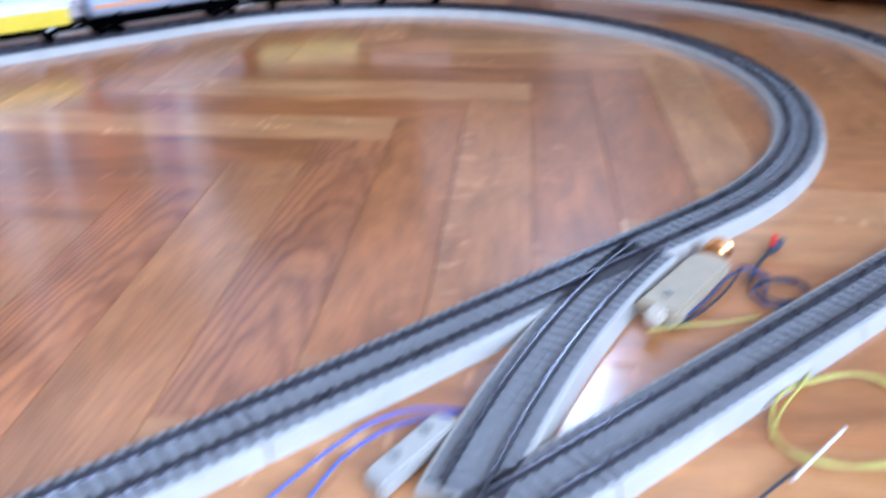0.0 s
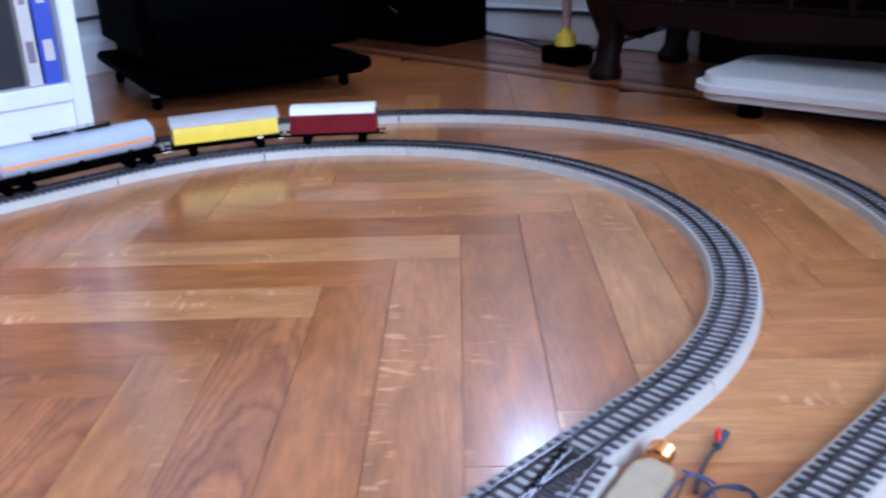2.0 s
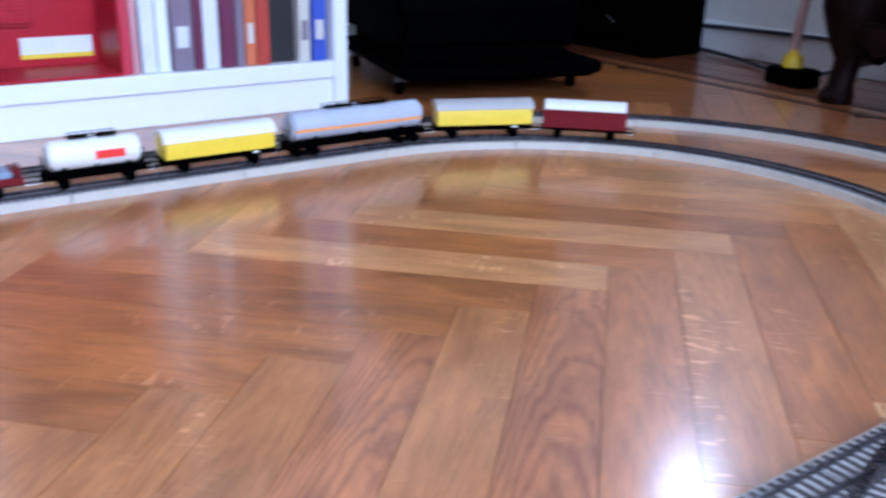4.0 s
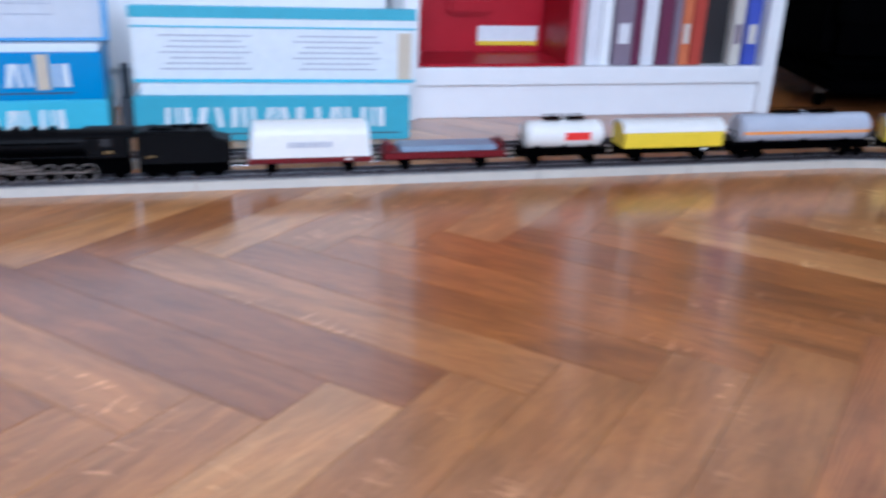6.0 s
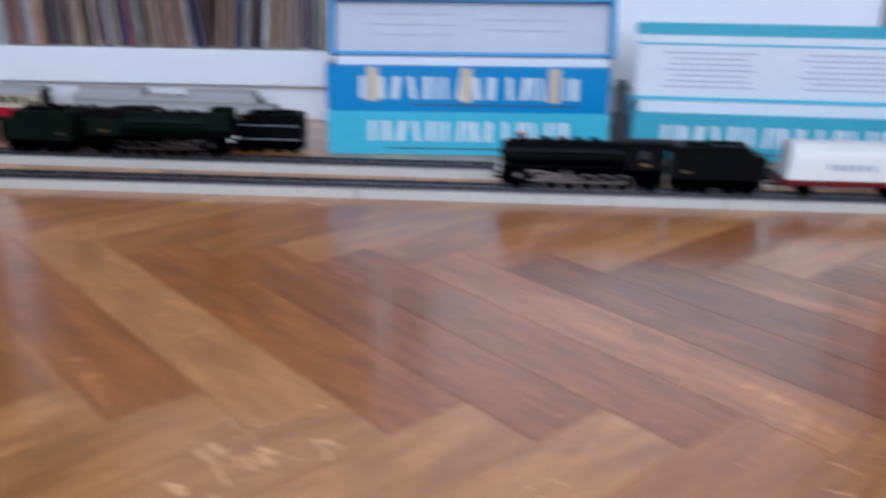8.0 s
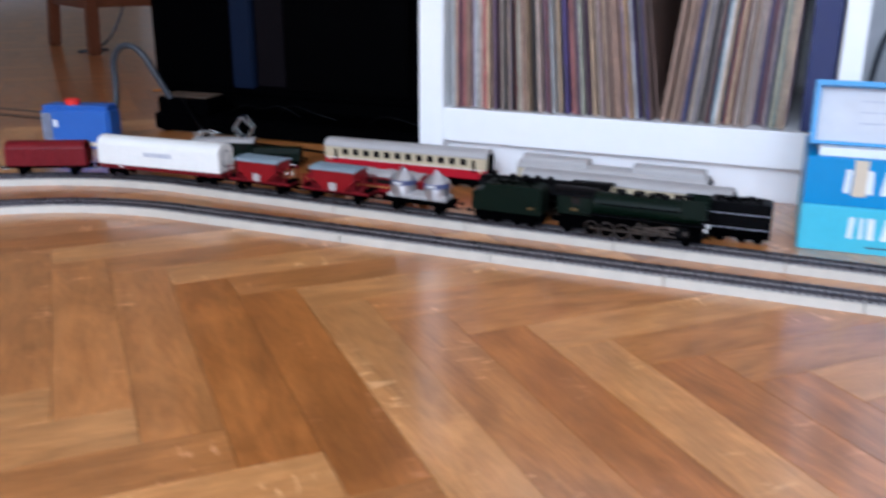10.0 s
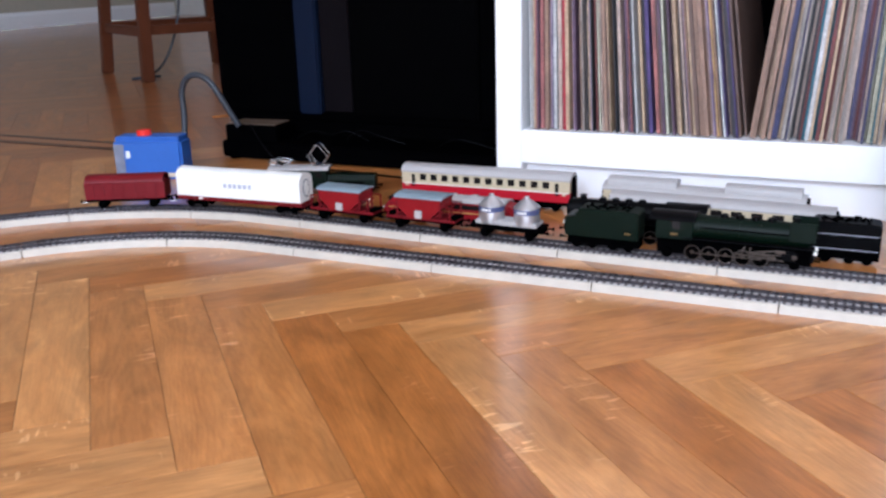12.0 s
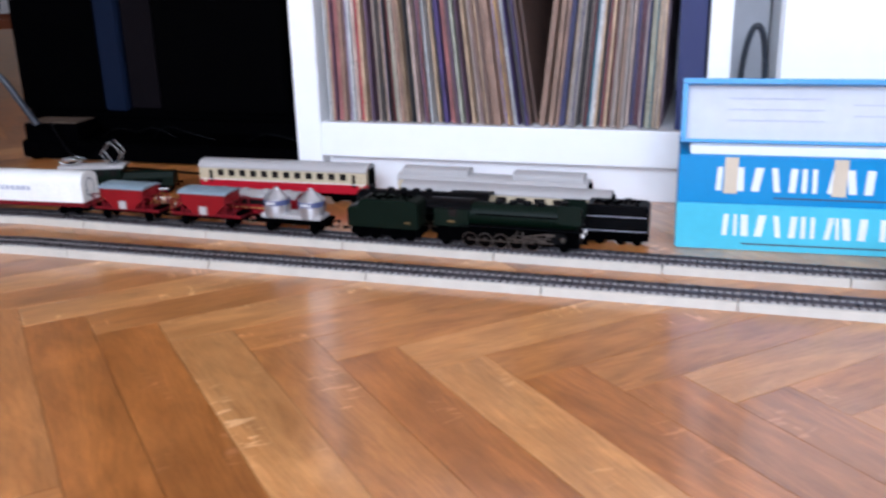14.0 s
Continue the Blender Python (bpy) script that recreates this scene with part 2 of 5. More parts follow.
CHAIRWOOD = mat("stained_beech", (0.085, 0.024, 0.009), 0.45, spec=0.2, var=0.3, scale=25, stretch=(1, 1, 0.15))
CANBLUE = mat("can_blue", (0.03, 0.12, 0.45), 0.4, var=0.1)
CABLE = mat("cable_rubber", (0.03, 0.035, 0.045), 0.5)
WIREYEL = mat("wire_yellow", (0.60, 0.52, 0.10), 0.5)
WIREBLUE = mat("wire_blue", (0.055, 0.07, 0.16), 0.5)
WIREVIOLET = mat("wire_violet", (0.14, 0.16, 0.55), 0.45)
WIRERED = mat("wire_brown", (0.15, 0.035, 0.02), 0.5)


# ---- mesh helpers ----
def part(name, bm, material, parent=None, label="", smooth=False):
    me = bpy.data.meshes.new(name)
    bm.to_mesh(me)
    bm.free()
    me.materials.append(material)
    if smooth:
        for p in me.polygons:
            p.use_smooth = True
        me.set_sharp_from_angle(angle=radians(40))
    ob = new(name, me)
    if parent:
        ob.parent = parent
    if label:
        ob["label"] = label
    return ob


def box(bm, sx, sy, sz, at=(0, 0, 0), bevel=0.0, rot=(0, 0, 0)):
    """A block of that size, centred on at."""
    res = bmesh.ops.create_cube(bm, size=1)
    vs = res["verts"]
    bmesh.ops.transform(bm, matrix=Matrix.LocRotScale(at, Euler([radians(a) for a in rot]), (sx, sy, sz)), verts=vs)
    if bevel:
        es = {e for v in vs for e in v.link_edges}
        bmesh.ops.bevel(bm, geom=list(es), offset=bevel, segments=2, affect="EDGES", clamp_overlap=True)
    return bm


def rod(bm, r, length, at=(0, 0, 0), axis="x", seg=16, r2=None, bevel=0.0):
    rot = {"x": (0, 90, 0), "y": (90, 0, 0), "z": (0, 0, 0)}[axis]
    res = bmesh.ops.create_cone(bm, cap_ends=True, segments=seg, radius1=r, radius2=r if r2 is None else r2, depth=length,
                                matrix=pose(*at, *rot))
    if bevel:
        es = [e for e in {e for v in res["verts"] for e in v.link_edges} if len(e.link_faces) == 2 and any(len(f.verts) > 4 for f in e.link_faces)]
        bmesh.ops.bevel(bm, geom=es, offset=bevel, segments=2, affect="EDGES", clamp_overlap=True)
    return bm


def prism(bm, outline, x0, x1, axis="x"):
    """Pushes an outline of (a, b) from x0 to x1. axis x: a is y and b is z; axis y: a is x and b is z; axis z: a is x, b is y."""
    def put(a, b, c):
        return {"x": (c, a, b), "y": (a, c, b), "z": (a, b, c)}[axis]
    lo = [bm.verts.new(put(a, b, x0)) for a, b in outline]
    hi = [bm.verts.new(put(a, b, x1)) for a, b in outline]
    n = len(outline)
    fs = [bm.faces.new(lo[::-1]), bm.faces.new(hi)]
    for i in range(n):
        fs.append(bm.faces.new((lo[i], lo[(i + 1) % n], hi[(i + 1) % n], hi[i])))
    bmesh.ops.recalc_face_normals(bm, faces=fs)
    return bm


def arch(w, h0, h1, n=8):
    """A wagon's cross-section: upright sides up to h0 from z 0, and a rounded roof up to h1."""
    pts = [(-w / 2, 0), (w / 2, 0)]
    for i in range(n + 1):
        a = math.pi * i / n
        pts.append((w / 2 * math.cos(a), h0 + (h1 - h0) * math.sin(a)))
    return pts


def roof_arch(w, z0, rise, thick=0.0012, n=8):
    out = [(w / 2 * math.cos(math.pi * i / n), z0 + rise * math.sin(math.pi * i / n)) for i in range(n + 1)]
    inn = [(w / 2 * math.cos(math.pi * i / n) * 0.96, z0 - thick + (rise - thick) * math.sin(math.pi * i / n)) for i in range(n, -1, -1)]
    return out + inn


def tube(name, pts, r, material, parent=None, label="", cyclic=False):
    """A soft round line through points."""
    cu = bpy.data.curves.new(name, "CURVE")
    cu.dimensions, cu.bevel_depth, cu.bevel_resolution, cu.resolution_u = "3D", r, 2, 8
    sp = cu.splines.new("NURBS")
    sp.points.add(len(pts) - 1)
    for p, q in zip(sp.points, pts):
        p.co = (*q, 1)
    sp.use_endpoint_u, sp.order_u, sp.use_cyclic_u = True, 3, cyclic
    cu.materials.append(material)
    ob = new(name, cu)
    if parent:
        ob.parent = parent
    if label:
        ob["label"] = label
    return ob


def thing(name, label, category, group="", kind=""):
    return tagged(new(name), label, category, group, kind)


def B():
    return bmesh.new()


# ---- the room ----
def structure(name, bm, material, label, category):
    return tagged(part(name, bm, material), label, category, kind="structure")


bm = B()
box(bm, 7.66, 4.20, 0.05, (-1.57, -1.28, -0.031))
box(bm, 4.12, 4.62, 0.05, (-3.34, 3.13, -0.031))
structure("floor", bm, JOINT, "dark joints and screed beneath varnished oak herringbone parquet", "floor")
bm = B()
box(bm, 3.6, 0.12, 2.7, (0.475, 0.82, 1.35))
structure("wall_north", bm, WALL, "white painted wall behind the shelves", "wall")
bm = B()
box(bm, 0.12, 4.30, 0.96, (2.32, -1.35, 0.48))
box(bm, 0.12, 4.30, 0.60, (2.32, -1.35, 2.40))
box(bm, 0.12, 0.28, 1.14, (2.32, 0.66, 1.53))
box(bm, 0.12, 3.63, 1.14, (2.32, -1.685, 1.53))
structure("wall_east", bm, WALL, "white painted end wall with a window opening", "wall")
bm = B()
box(bm, 7.7, 0.12, 0.75, (-1.55, -3.44, 0.375))
box(bm, 7.7, 0.12, 0.35, (-1.55, -3.44, 2.525))
box(bm, 0.90, 0.12, 1.6, (1.89, -3.44, 1.55))
box(bm, 4.36, 0.12, 1.6, (-5.4 + 2.18, -3.44, 1.55))
structure("wall_south", bm, WALL, "white painted wall with a wide window opening", "wall")
# unseen wall, added to block window light from the end corner
bm = B()
box(bm, 0.84, 0.12, 2.7, (1.84, -1.11, 1.35))
box(bm, 0.12, 2.21, 2.7, (1.48, -2.275, 1.35))
structure("wall_corner", bm, WALL, "unseen white wall added to shade the end corner", "wall")
structure("wall_west", box(B(), 0.12, 9.0, 2.7, (-5.46, 1.0, 1.35)), BEIGE, "beige painted wall of the adjoining room", "wall")
# the opening in this wall is added only to let light in
bm = B()
box(bm, 4.3, 0.12, 0.85, (-3.35, 5.5, 0.425))
box(bm, 4.3, 0.12, 0.45, (-3.35, 5.5, 2.475))
box(bm, 1.3, 0.12, 1.4, (-4.75, 5.5, 1.55))
box(bm, 1.1, 0.12, 1.4, (-1.75, 5.5, 1.55))
structure("wall_far", bm, WALL, "pale far wall of the adjoining room with an added opening for light", "wall")
structure("wall_side", box(B(), 0.12, 4.56, 2.7, (-1.26, 3.16, 1.35)), WALL, "pale side wall of the adjoining room", "wall")
bm = B()
box(bm, 7.9, 4.40, 0.1, (-1.57, -1.31, 2.76))
box(bm, 4.36, 4.70, 0.1, (-3.34, 3.24, 2.76))
structure("ceiling", bm, CEIL, "plain white ceiling", "ceiling")
bm = B()
prism(bm, [(0, 0), (0.018, 0), (0.018, 0.085), (0.012, 0.105), (0, 0.11)], -2.9, 5.4)
bmesh.ops.rotate(bm, cent=(0, 0, 0), matrix=Matrix.Rotation(radians(-90), 3, "Z"), verts=bm.verts)
bmesh.ops.translate(bm, vec=(-5.4, 2.5, 0), verts=bm.verts)
structure("baseboard_west", bm, WHITE, "white painted baseboard along the far wall", "baseboard")
bm = B()
prism(bm, [(0.76, 0), (0.744, 0), (0.744, 0.06), (0.75, 0.07), (0.76, 0.07)], -1.3, 2.25)
structure("baseboard_north", bm, WHITE, "white painted baseboard behind the shelves", "baseboard")
bm = B()
box(bm, 0.016, 3.9, 0.07, (2.252, -1.2, 0.035), 0.004)
structure("baseboard_east", bm, WHITE, "white painted baseboard under the window", "baseboard")


# ---- track ----
def stadium(cl, rl, cr, rr, bend=0.0, step=0.01):
    """Centre line of a loop of two half circles and two straights, running from the far straight's right end to the left."""
    pts = []
    (xl, yl), (xr, yr) = cl, cr
    n = int((xr - xl) / step)
    for i in range(n):
        k = i / n
        pts.append((xr + (xl - xr) * k, (yr + rr) * (1 - k) + (yl + rl) * k - bend * math.sin(math.pi * k)))
    n = int(math.pi * rl / step)
    for i in range(n):
        a = math.pi / 2 + math.pi * i / n
        pts.append((xl + rl * math.cos(a), yl + rl * math.sin(a)))
    n = int((xr - xl) / step)
    for i in range(n):
        k = i / n
        pts.append((xl + (xr - xl) * k, (yl - rl) * (1 - k) + (yr - rr) * k))
    n = int(math.pi * rr / step)
    for i in range(n):
        a = -math.pi / 2 + math.pi * i / n
        pts.append((xr + rr * math.cos(a), yr + rr * math.sin(a)))
    return pts


class Line:
    """A centre line that can be asked for its place and heading at a run of metres."""
    def __init__(self, pts, closed=True):
        self.p = [Vector((x, y, 0)) for x, y in (pts + [pts[0]] if closed else pts)]
        self.s = [0.0]
        for a, b in zip(self.p, self.p[1:]):
            self.s.append(self.s[-1] + (b - a).length)
        self.length, self.closed = self.s[-1], closed

    def at(self, s):
        if self.closed:
            s %= self.length
        s = min(max(s, 0.0), self.length - 1e-6)
        i = max(0, int(np.searchsorted(self.s, s, side="right")) - 1)
        k = (s - self.s[i]) / (self.s[i + 1] - self.s[i])
        return self.p[i].lerp(self.p[i + 1], k)

    def ahead(self, s, d=0.006):
        v = self.at(s + d) - self.at(s - d)
        return math.atan2(v.y, v.x)

    def run_at_x(self, x):
        """The run on the far straight where the line has that x."""
        return next(s for p, s in zip(self.p, self.s) if p.x <= x)


INNER = Line(stadium((-0.72, -0.34), 0.36, (1.16, -0.34), 0.36))
OUTER = Line(stadium((-0.80, -0.325), 0.455, (1.246, -0.346), 0.466, bend=0.018))
BED_H, RAIL_H = 0.0085, 0.0125


def sweep(bm, line, s0, s1, outline, step=0.012):
    """Carries a cross-section (across, up) along a line; across is to the left of the run."""
    n = max(1, round((s1 - s0) / step))
    rings = []
    for i in range(n + 1):
        s = s0 + (s1 - s0) * i / n
        c, a = line.at(s), line.ahead(s)
        nx, ny = -math.sin(a), math.cos(a)
        rings.append([bm.verts.new((c.x + nx * u, c.y + ny * u, v)) for u, v in outline])
    m = len(outline)
    fs = []
    for r0, r1 in zip(rings, rings[1:]):
        for j in range(m):
            fs.append(bm.faces.new((r0[j], r0[(j + 1) % m], r1[(j + 1) % m], r1[j])))
    fs += [bm.faces.new(rings[0]), bm.faces.new(rings[-1][::-1])]
    bmesh.ops.recalc_face_normals(bm, faces=fs)
    return bm


def sleepers(bm, line, s0, s1, gap=0.0075, w=0.0034, long=0.0305, z=BED_H):
    n = max(1, round((s1 - s0) / gap))
    for i in range(n):
        s = s0 + (i + 0.5) * (s1 - s0) / n
        c, a = line.at(s), line.ahead(s)
        m = Matrix.Translation((c.x, c.y, z)) @ Matrix.Rotation(a, 4, "Z")
        vs = [bm.verts.new(m @ Vector((x * w / 2 * k, y * long / 2, zz))) for zz, k in ((-0.0004, 1), (0.0011, 0.8)) for x, y in ((-1, -1), (1, -1), (1, 1), (-1, 1))]
        for f in ((4, 5, 6, 7), (0, 1, 5, 4), (1, 2, 6, 5), (2, 3, 7, 6), (3, 0, 4, 7)):
            bm.faces.new([vs[j] for j in f])
        rod(bm, 0.0006, 0.0014, (c.x, c.y, z + 0.0014), "z", 5)
    return bm


BEDSHAPE = [(-0.0198, 0.0), (0.0198, 0.0), (0.0192, 0.0018), (0.0178, 0.0078), (0.0168, BED_H), (-0.0168, BED_H), (-0.0178, 0.0078), (-0.0192, 0.0018)]
TOPSHAPE = [(-0.0158, BED_H - 0.001), (0.0158, BED_H - 0.001), (0.0154, BED_H + 0.0004), (-0.0154, BED_H + 0.0004)]


def rail_shape(u):
    return [(u - 0.0011, BED_H), (u + 0.0011, BED_H), (u + 0.0004, BED_H + 0.001), (u + 0.0007, RAIL_H), (u - 0.0007, RAIL_H), (u - 0.0004, BED_H + 0.001)]


def sleeper_mesh():
    straight = Line([(-1.0, 0.0), (1.0, 0.0)], closed=False)
    bm = sleepers(B(), straight, 0.99625, 1.00375, z=0.0)
    me = bpy.data.meshes.new("sleeper")
    bm.to_mesh(me)
    bm.free()
    me.materials.append(SLEEPER)
    return me


SLEEPER_MESH = sleeper_mesh()


def track_piece(line, s0, s1, curved, group):
    t = thing("track_piece", "curved tinplate model railway track with pale roadbed" if curved else "straight tinplate model railway track with pale roadbed", "track", group)
    g = 0.0006
    part("roadbed", sweep(B(), line, s0 + g, s1 - g, BEDSHAPE), BED, t)
    part("ballast_top", sweep(B(), line, s0 + g, s1 - g, TOPSHAPE), BALLAST, t, "dark grey printed ballast")
    for u in (-0.0082, 0.0082):
        part("rail", sweep(B(), line, s0 + 0.0003, s1 - 0.0003, rail_shape(u)), RAIL, t, "bright steel rail")
    n = max(1, round((s1 - s0 - 2 * g) / 0.0075))
    for i in range(n):
        s = s0 + g + (i + 0.5) * (s1 - s0 - 2 * g) / n
        c = line.at(s)
        ob = new("sleeper", SLEEPER_MESH)
        ob.parent = t
        ob.matrix_world = pose(c.x, c.y, BED_H, 0, 0, math.degrees(line.ahead(s)))
    return t


def lay(line, group):
    n = round(line.length / 0.18)
    for i in range(n):
        s0, s1 = i * line.length / n, (i + 1) * line.length / n
        bend = abs(line.ahead(s0 + 0.02) - line.ahead(s1 - 0.02)) > 0.1
        track_piece(line, s0, s1, bend, group)


lay(INNER, "inner loop of track")
lay(OUTER, "outer loop of track")
BRANCH = Line([(1.145 - k * 0.01, -0.700 - 0.105 * (k / 30) ** 1.7) for k in range(31)], closed=False)
track_piece(BRANCH, 0.06, BRANCH.length - 0.03, True, "turnout branch")
sw = thing("turnout_motor", "cream tin turnout motor box with exposed copper coil", "turnout motor")
bm = B()
prism(bm, [(-0.036, -0.012), (0.036, -0.011), (0.04, 0.004), (0.03, 0.011), (-0.036, 0.011)], 0.0, 0.010, "z")
bmesh.ops.bevel(bm, geom=bm.edges[:], offset=0.0018, segments=2, affect="EDGES", clamp_overlap=True)
part("housing", bm, mat("motor_cream", (0.46, 0.37, 0.24), 0.5, var=0.2, scale=90), sw, smooth=True)
bm = B()
rings = []
for i in range(15):
    r = 0.0074 - 0.0007 * (i % 2) - 0.003 * (i in (0, 14))
    rings.append([bm.verts.new((0.037 + i * 0.0009, 0.001 + r * math.cos(a * math.pi / 8), 0.0085 + r * math.sin(a * math.pi / 8))) for a in range(16)])
for r0, r1 in zip(rings, rings[1:]):
    for a in range(16):
        bm.faces.new((r0[a], r0[(a + 1) % 16], r1[(a + 1) % 16], r1[a]))
bm.faces.new(rings[0][::-1])
bm.faces.new(rings[-1])
bmesh.ops.recalc_face_normals(bm, faces=bm.faces[:])
part("coil", bm, BRASS, sw, "shiny copper wire coil", smooth=True)
part("screw", rod(B(), 0.0022, 0.002, (-0.022, 0.0, 0.0105), "z", 10), CHROME, sw)
part("lamp_cap", box(B(), 0.010, 0.008, 0.008, (-0.045, -0.004, 0.010), 0.0015), TAPE, sw, "buff lamp cap")
sw.matrix_world = pose(1.069, -0.744, 0.0, 0, 0, 12)


# ---- shelves along the wall ----
def records_shelf():
    t = thing("record_shelf", "white shelf filled with long-playing records", "shelf")
    x0, x1, y0, y1 = -0.540, 0.048, 0.357, 0.735
    zt = 0.50
    part("side_panel", box(B(), 0.038, y1 - y0, zt, (x0 + 0.019, (y0 + y1) / 2, zt / 2), 0.0015), WHITE, t)
    part("side_panel", box(B(), 0.026, y1 - y0, zt, (x1 - 0.013, (y0 + y1) / 2, zt / 2), 0.0015), WHITE, t)
    part("bottom_board", box(B(), x1 - x0 - 0.064, y1 - y0 - 0.004, 0.048, ((x0 + x1) / 2 + 0.006, (y0 + y1) / 2, 0.074), 0.0015), WHITE, t)
    part("plinth", box(B(), x1 - x0 - 0.066, 0.016, 0.049, ((x0 + x1) / 2 + 0.006, y0 + 0.03, 0.0245), 0.001), WHITE, t, "recessed white plinth")
    part("top_board", box(B(), x1 - x0 - 0.064, y1 - y0 - 0.004, 0.03, ((x0 + x1) / 2 + 0.006, (y0 + y1) / 2, zt - 0.016), 0.0015), WHITE, t)
    part("back_panel", box(B(), x1 - x0 - 0.066, 0.006, zt - 0.14, ((x0 + x1) / 2 + 0.006, y1 - 0.006, zt / 2 + 0.04)), WHITE, t)


records_shelf()


def book(name, label, material, x, w, y, d, z, h, lean=0.0, group="", category="book", label_mat=None):
    """A hard-cover book or sleeve, spine towards the room; lean in degrees, to the right."""
    t = thing(name, label, category, group)
    bm = B()
    r = min(0.0012, w * 0.3)
    box(bm, w * 0.96, d, h, (0, d / 2, h / 2), r)
    part("cover", bm, material, t)
    if label_mat:
        part("spine_mark", box(B(), w * 0.55, 0.0006, h * 0.10, (0, -0.0003, h * 0.16)), label_mat, t)
        part("spine_mark", box(B(), w * 0.45, 0.0006, h * 0.04, (0, -0.0003, h * 0.40)), label_mat, t)
    t.matrix_world = pose(x, y, z, 0, lean, 0)
    return t


rng = random.Random(4)
SLEEVES = [mat(f"sleeve_{n}", c, 0.55, var=0.75, scale=52, fine=0.4, stretch=(1, 1, 0.6)) for n, c in (
    ("sand", (0.56, 0.40, 0.26)), ("brown", (0.15, 0.09, 0.07)), ("grey", (0.34, 0.29, 0.26)), ("cream", (0.66, 0.57, 0.44)),
    ("plum", (0.11, 0.06, 0.10)), ("navy", (0.05, 0.05, 0.13)), ("rose", (0.38, 0.14, 0.13)), ("black", (0.03, 0.03, 0.035)),
    ("taupe", (0.34, 0.21, 0.15)), ("red", (0.42, 0.03, 0.05)), ("ochre", (0.48, 0.30, 0.12)), ("blush", (0.60, 0.44, 0.37)), ("white", (0.82, 0.78, 0.72)), ("maroon", (0.16, 0.04, 0.04)), ("sage", (0.40, 0.38, 0.28)), ("teal", (0.03, 0.15, 0.20)), ("violet", (0.08, 0.05, 0.17)), ("lilac", (0.40, 0.30, 0.38)))]
EARLY, TANS = (0, 0, 1, 2, 3, 3, 4, 5, 6, 7, 7, 8, 8, 10, 11, 11, 11, 12, 12, 13, 16, 17, 17), (0, 2, 8, 8, 8, 1)
LATE = (0, 1, 2, 2, 4, 5, 7, 7, 8, 11, 12, 13, 14, 15, 15, 17)
x = -0.494
k = 0
while x < -0.034:
    w = rng.choice((0.0016, 0.0020, 0.0022, 0.0026, 0.0030, 0.0036, 0.0050))
    lean = -0.8 - 7.5 * max(0.0, (x + 0.47) / 0.28) if x < -0.196 else 6.5 - 30 * (x + 0.196)
    m = SLEEVES[9] if k in (14, 15) else SLEEVES[12] if k < 3 else SLEEVES[1] if -0.204 < x < -0.196 else SLEEVES[rng.choice(EARLY if x < -0.196 else TANS if x < -0.165 else LATE)]
    book("record", "long-playing record in a worn card sleeve", m, x + w / 2, w, 0.368 + rng.choice((0.0, 0.003, 0.006, 0.010, 0.018, 0.028)), 0.30, 0.0985, 0.312, lean, "records on the shelf", "record")
    x += w + rng.uniform(0.0002, 0.0010) + (0.0026 if -0.205 < x < -0.196 else 0.0)
    k += 1
# black sheet added at the back to darken the gap like shade
book("record", "black sheet standing in for the shade between the leaning records", MATTBLACK, -0.196, 0.31, 0.708, 0.004, 0.0985, 0.310, 0, "", "record")
NAVY = mat("cloth_navy", (0.015, 0.022, 0.10), 0.6, var=0.15)
GOLD = mat("gilt", (0.55, 0.38, 0.12), 0.4, 0.6)
nv = book("boxed_set", "navy blue cloth record box with small gilt spine mark", NAVY, 0.002, 0.034, 0.370, 0.31, 0.0985, 0.325, 0, "", "record box")
part("spine_mark", box(B(), 0.008, 0.0006, 0.05, (-0.002, -0.0003, 0.19)), GOLD, nv, "gilt spine mark")

cab = thing("white_cabinet", "plain white cabinet front behind the stacked cartons", "cabinet")
part("body", box(B(), 0.592, 0.34, 0.62, (0.400, 0.565, 0.31), 0.002), WHITE, cab)
part("door", box(B(), 0.586, 0.018, 0.56, (0.400, 0.386, 0.335), 0.0015), WHITE, cab)


def book_shelf():
    t = thing("book_shelf", "white bookcase with a raised bottom board", "shelf")
    x0, x1, y0, y1, zt = 0.700, 1.262, 0.285, 0.735, 0.62
    part("side_panel", box(B(), 0.02, y1 - y0, zt, (x0 + 0.01, (y0 + y1) / 2, zt / 2), 0.0015), WHITE, t)
    part("side_panel", box(B(), 0.022, y1 - y0, zt, (x1 - 0.011, (y0 + y1) / 2, zt / 2), 0.0015), WHITE, t)
    part("bottom_board", box(B(), x1 - x0 - 0.042, y1 - y0 - 0.002, 0.024, ((x0 + x1) / 2 - 0.001, (y0 + y1) / 2 + 0.001, 0.0585), 0.0015), WHITE, t)
    part("plinth", box(B(), x1 - x0 - 0.042, 0.016, 0.046, ((x0 + x1) / 2 - 0.001, y0 + 0.018, 0.0232), 0.001), WHITE, t, "white plinth board")
    part("divider", box(B(), 0.016, y1 - y0 - 0.02, zt - 0.10, (0.995, (y0 + y1) / 2 + 0.01, 0.0705 + (zt - 0.10) / 2), 0.001), WHITE, t)
    part("back_panel", box(B(), x1 - x0 - 0.044, 0.006, zt - 0.08, ((x0 + x1) / 2, y1 - 0.006, zt / 2 + 0.04)), WHITE, t)
    part("top_board", box(B(), x1 - x0 - 0.042, y1 - y0 - 0.004, 0.022, ((x0 + x1) / 2, (y0 + y1) / 2, zt - 0.012), 0.0015), WHITE, t)


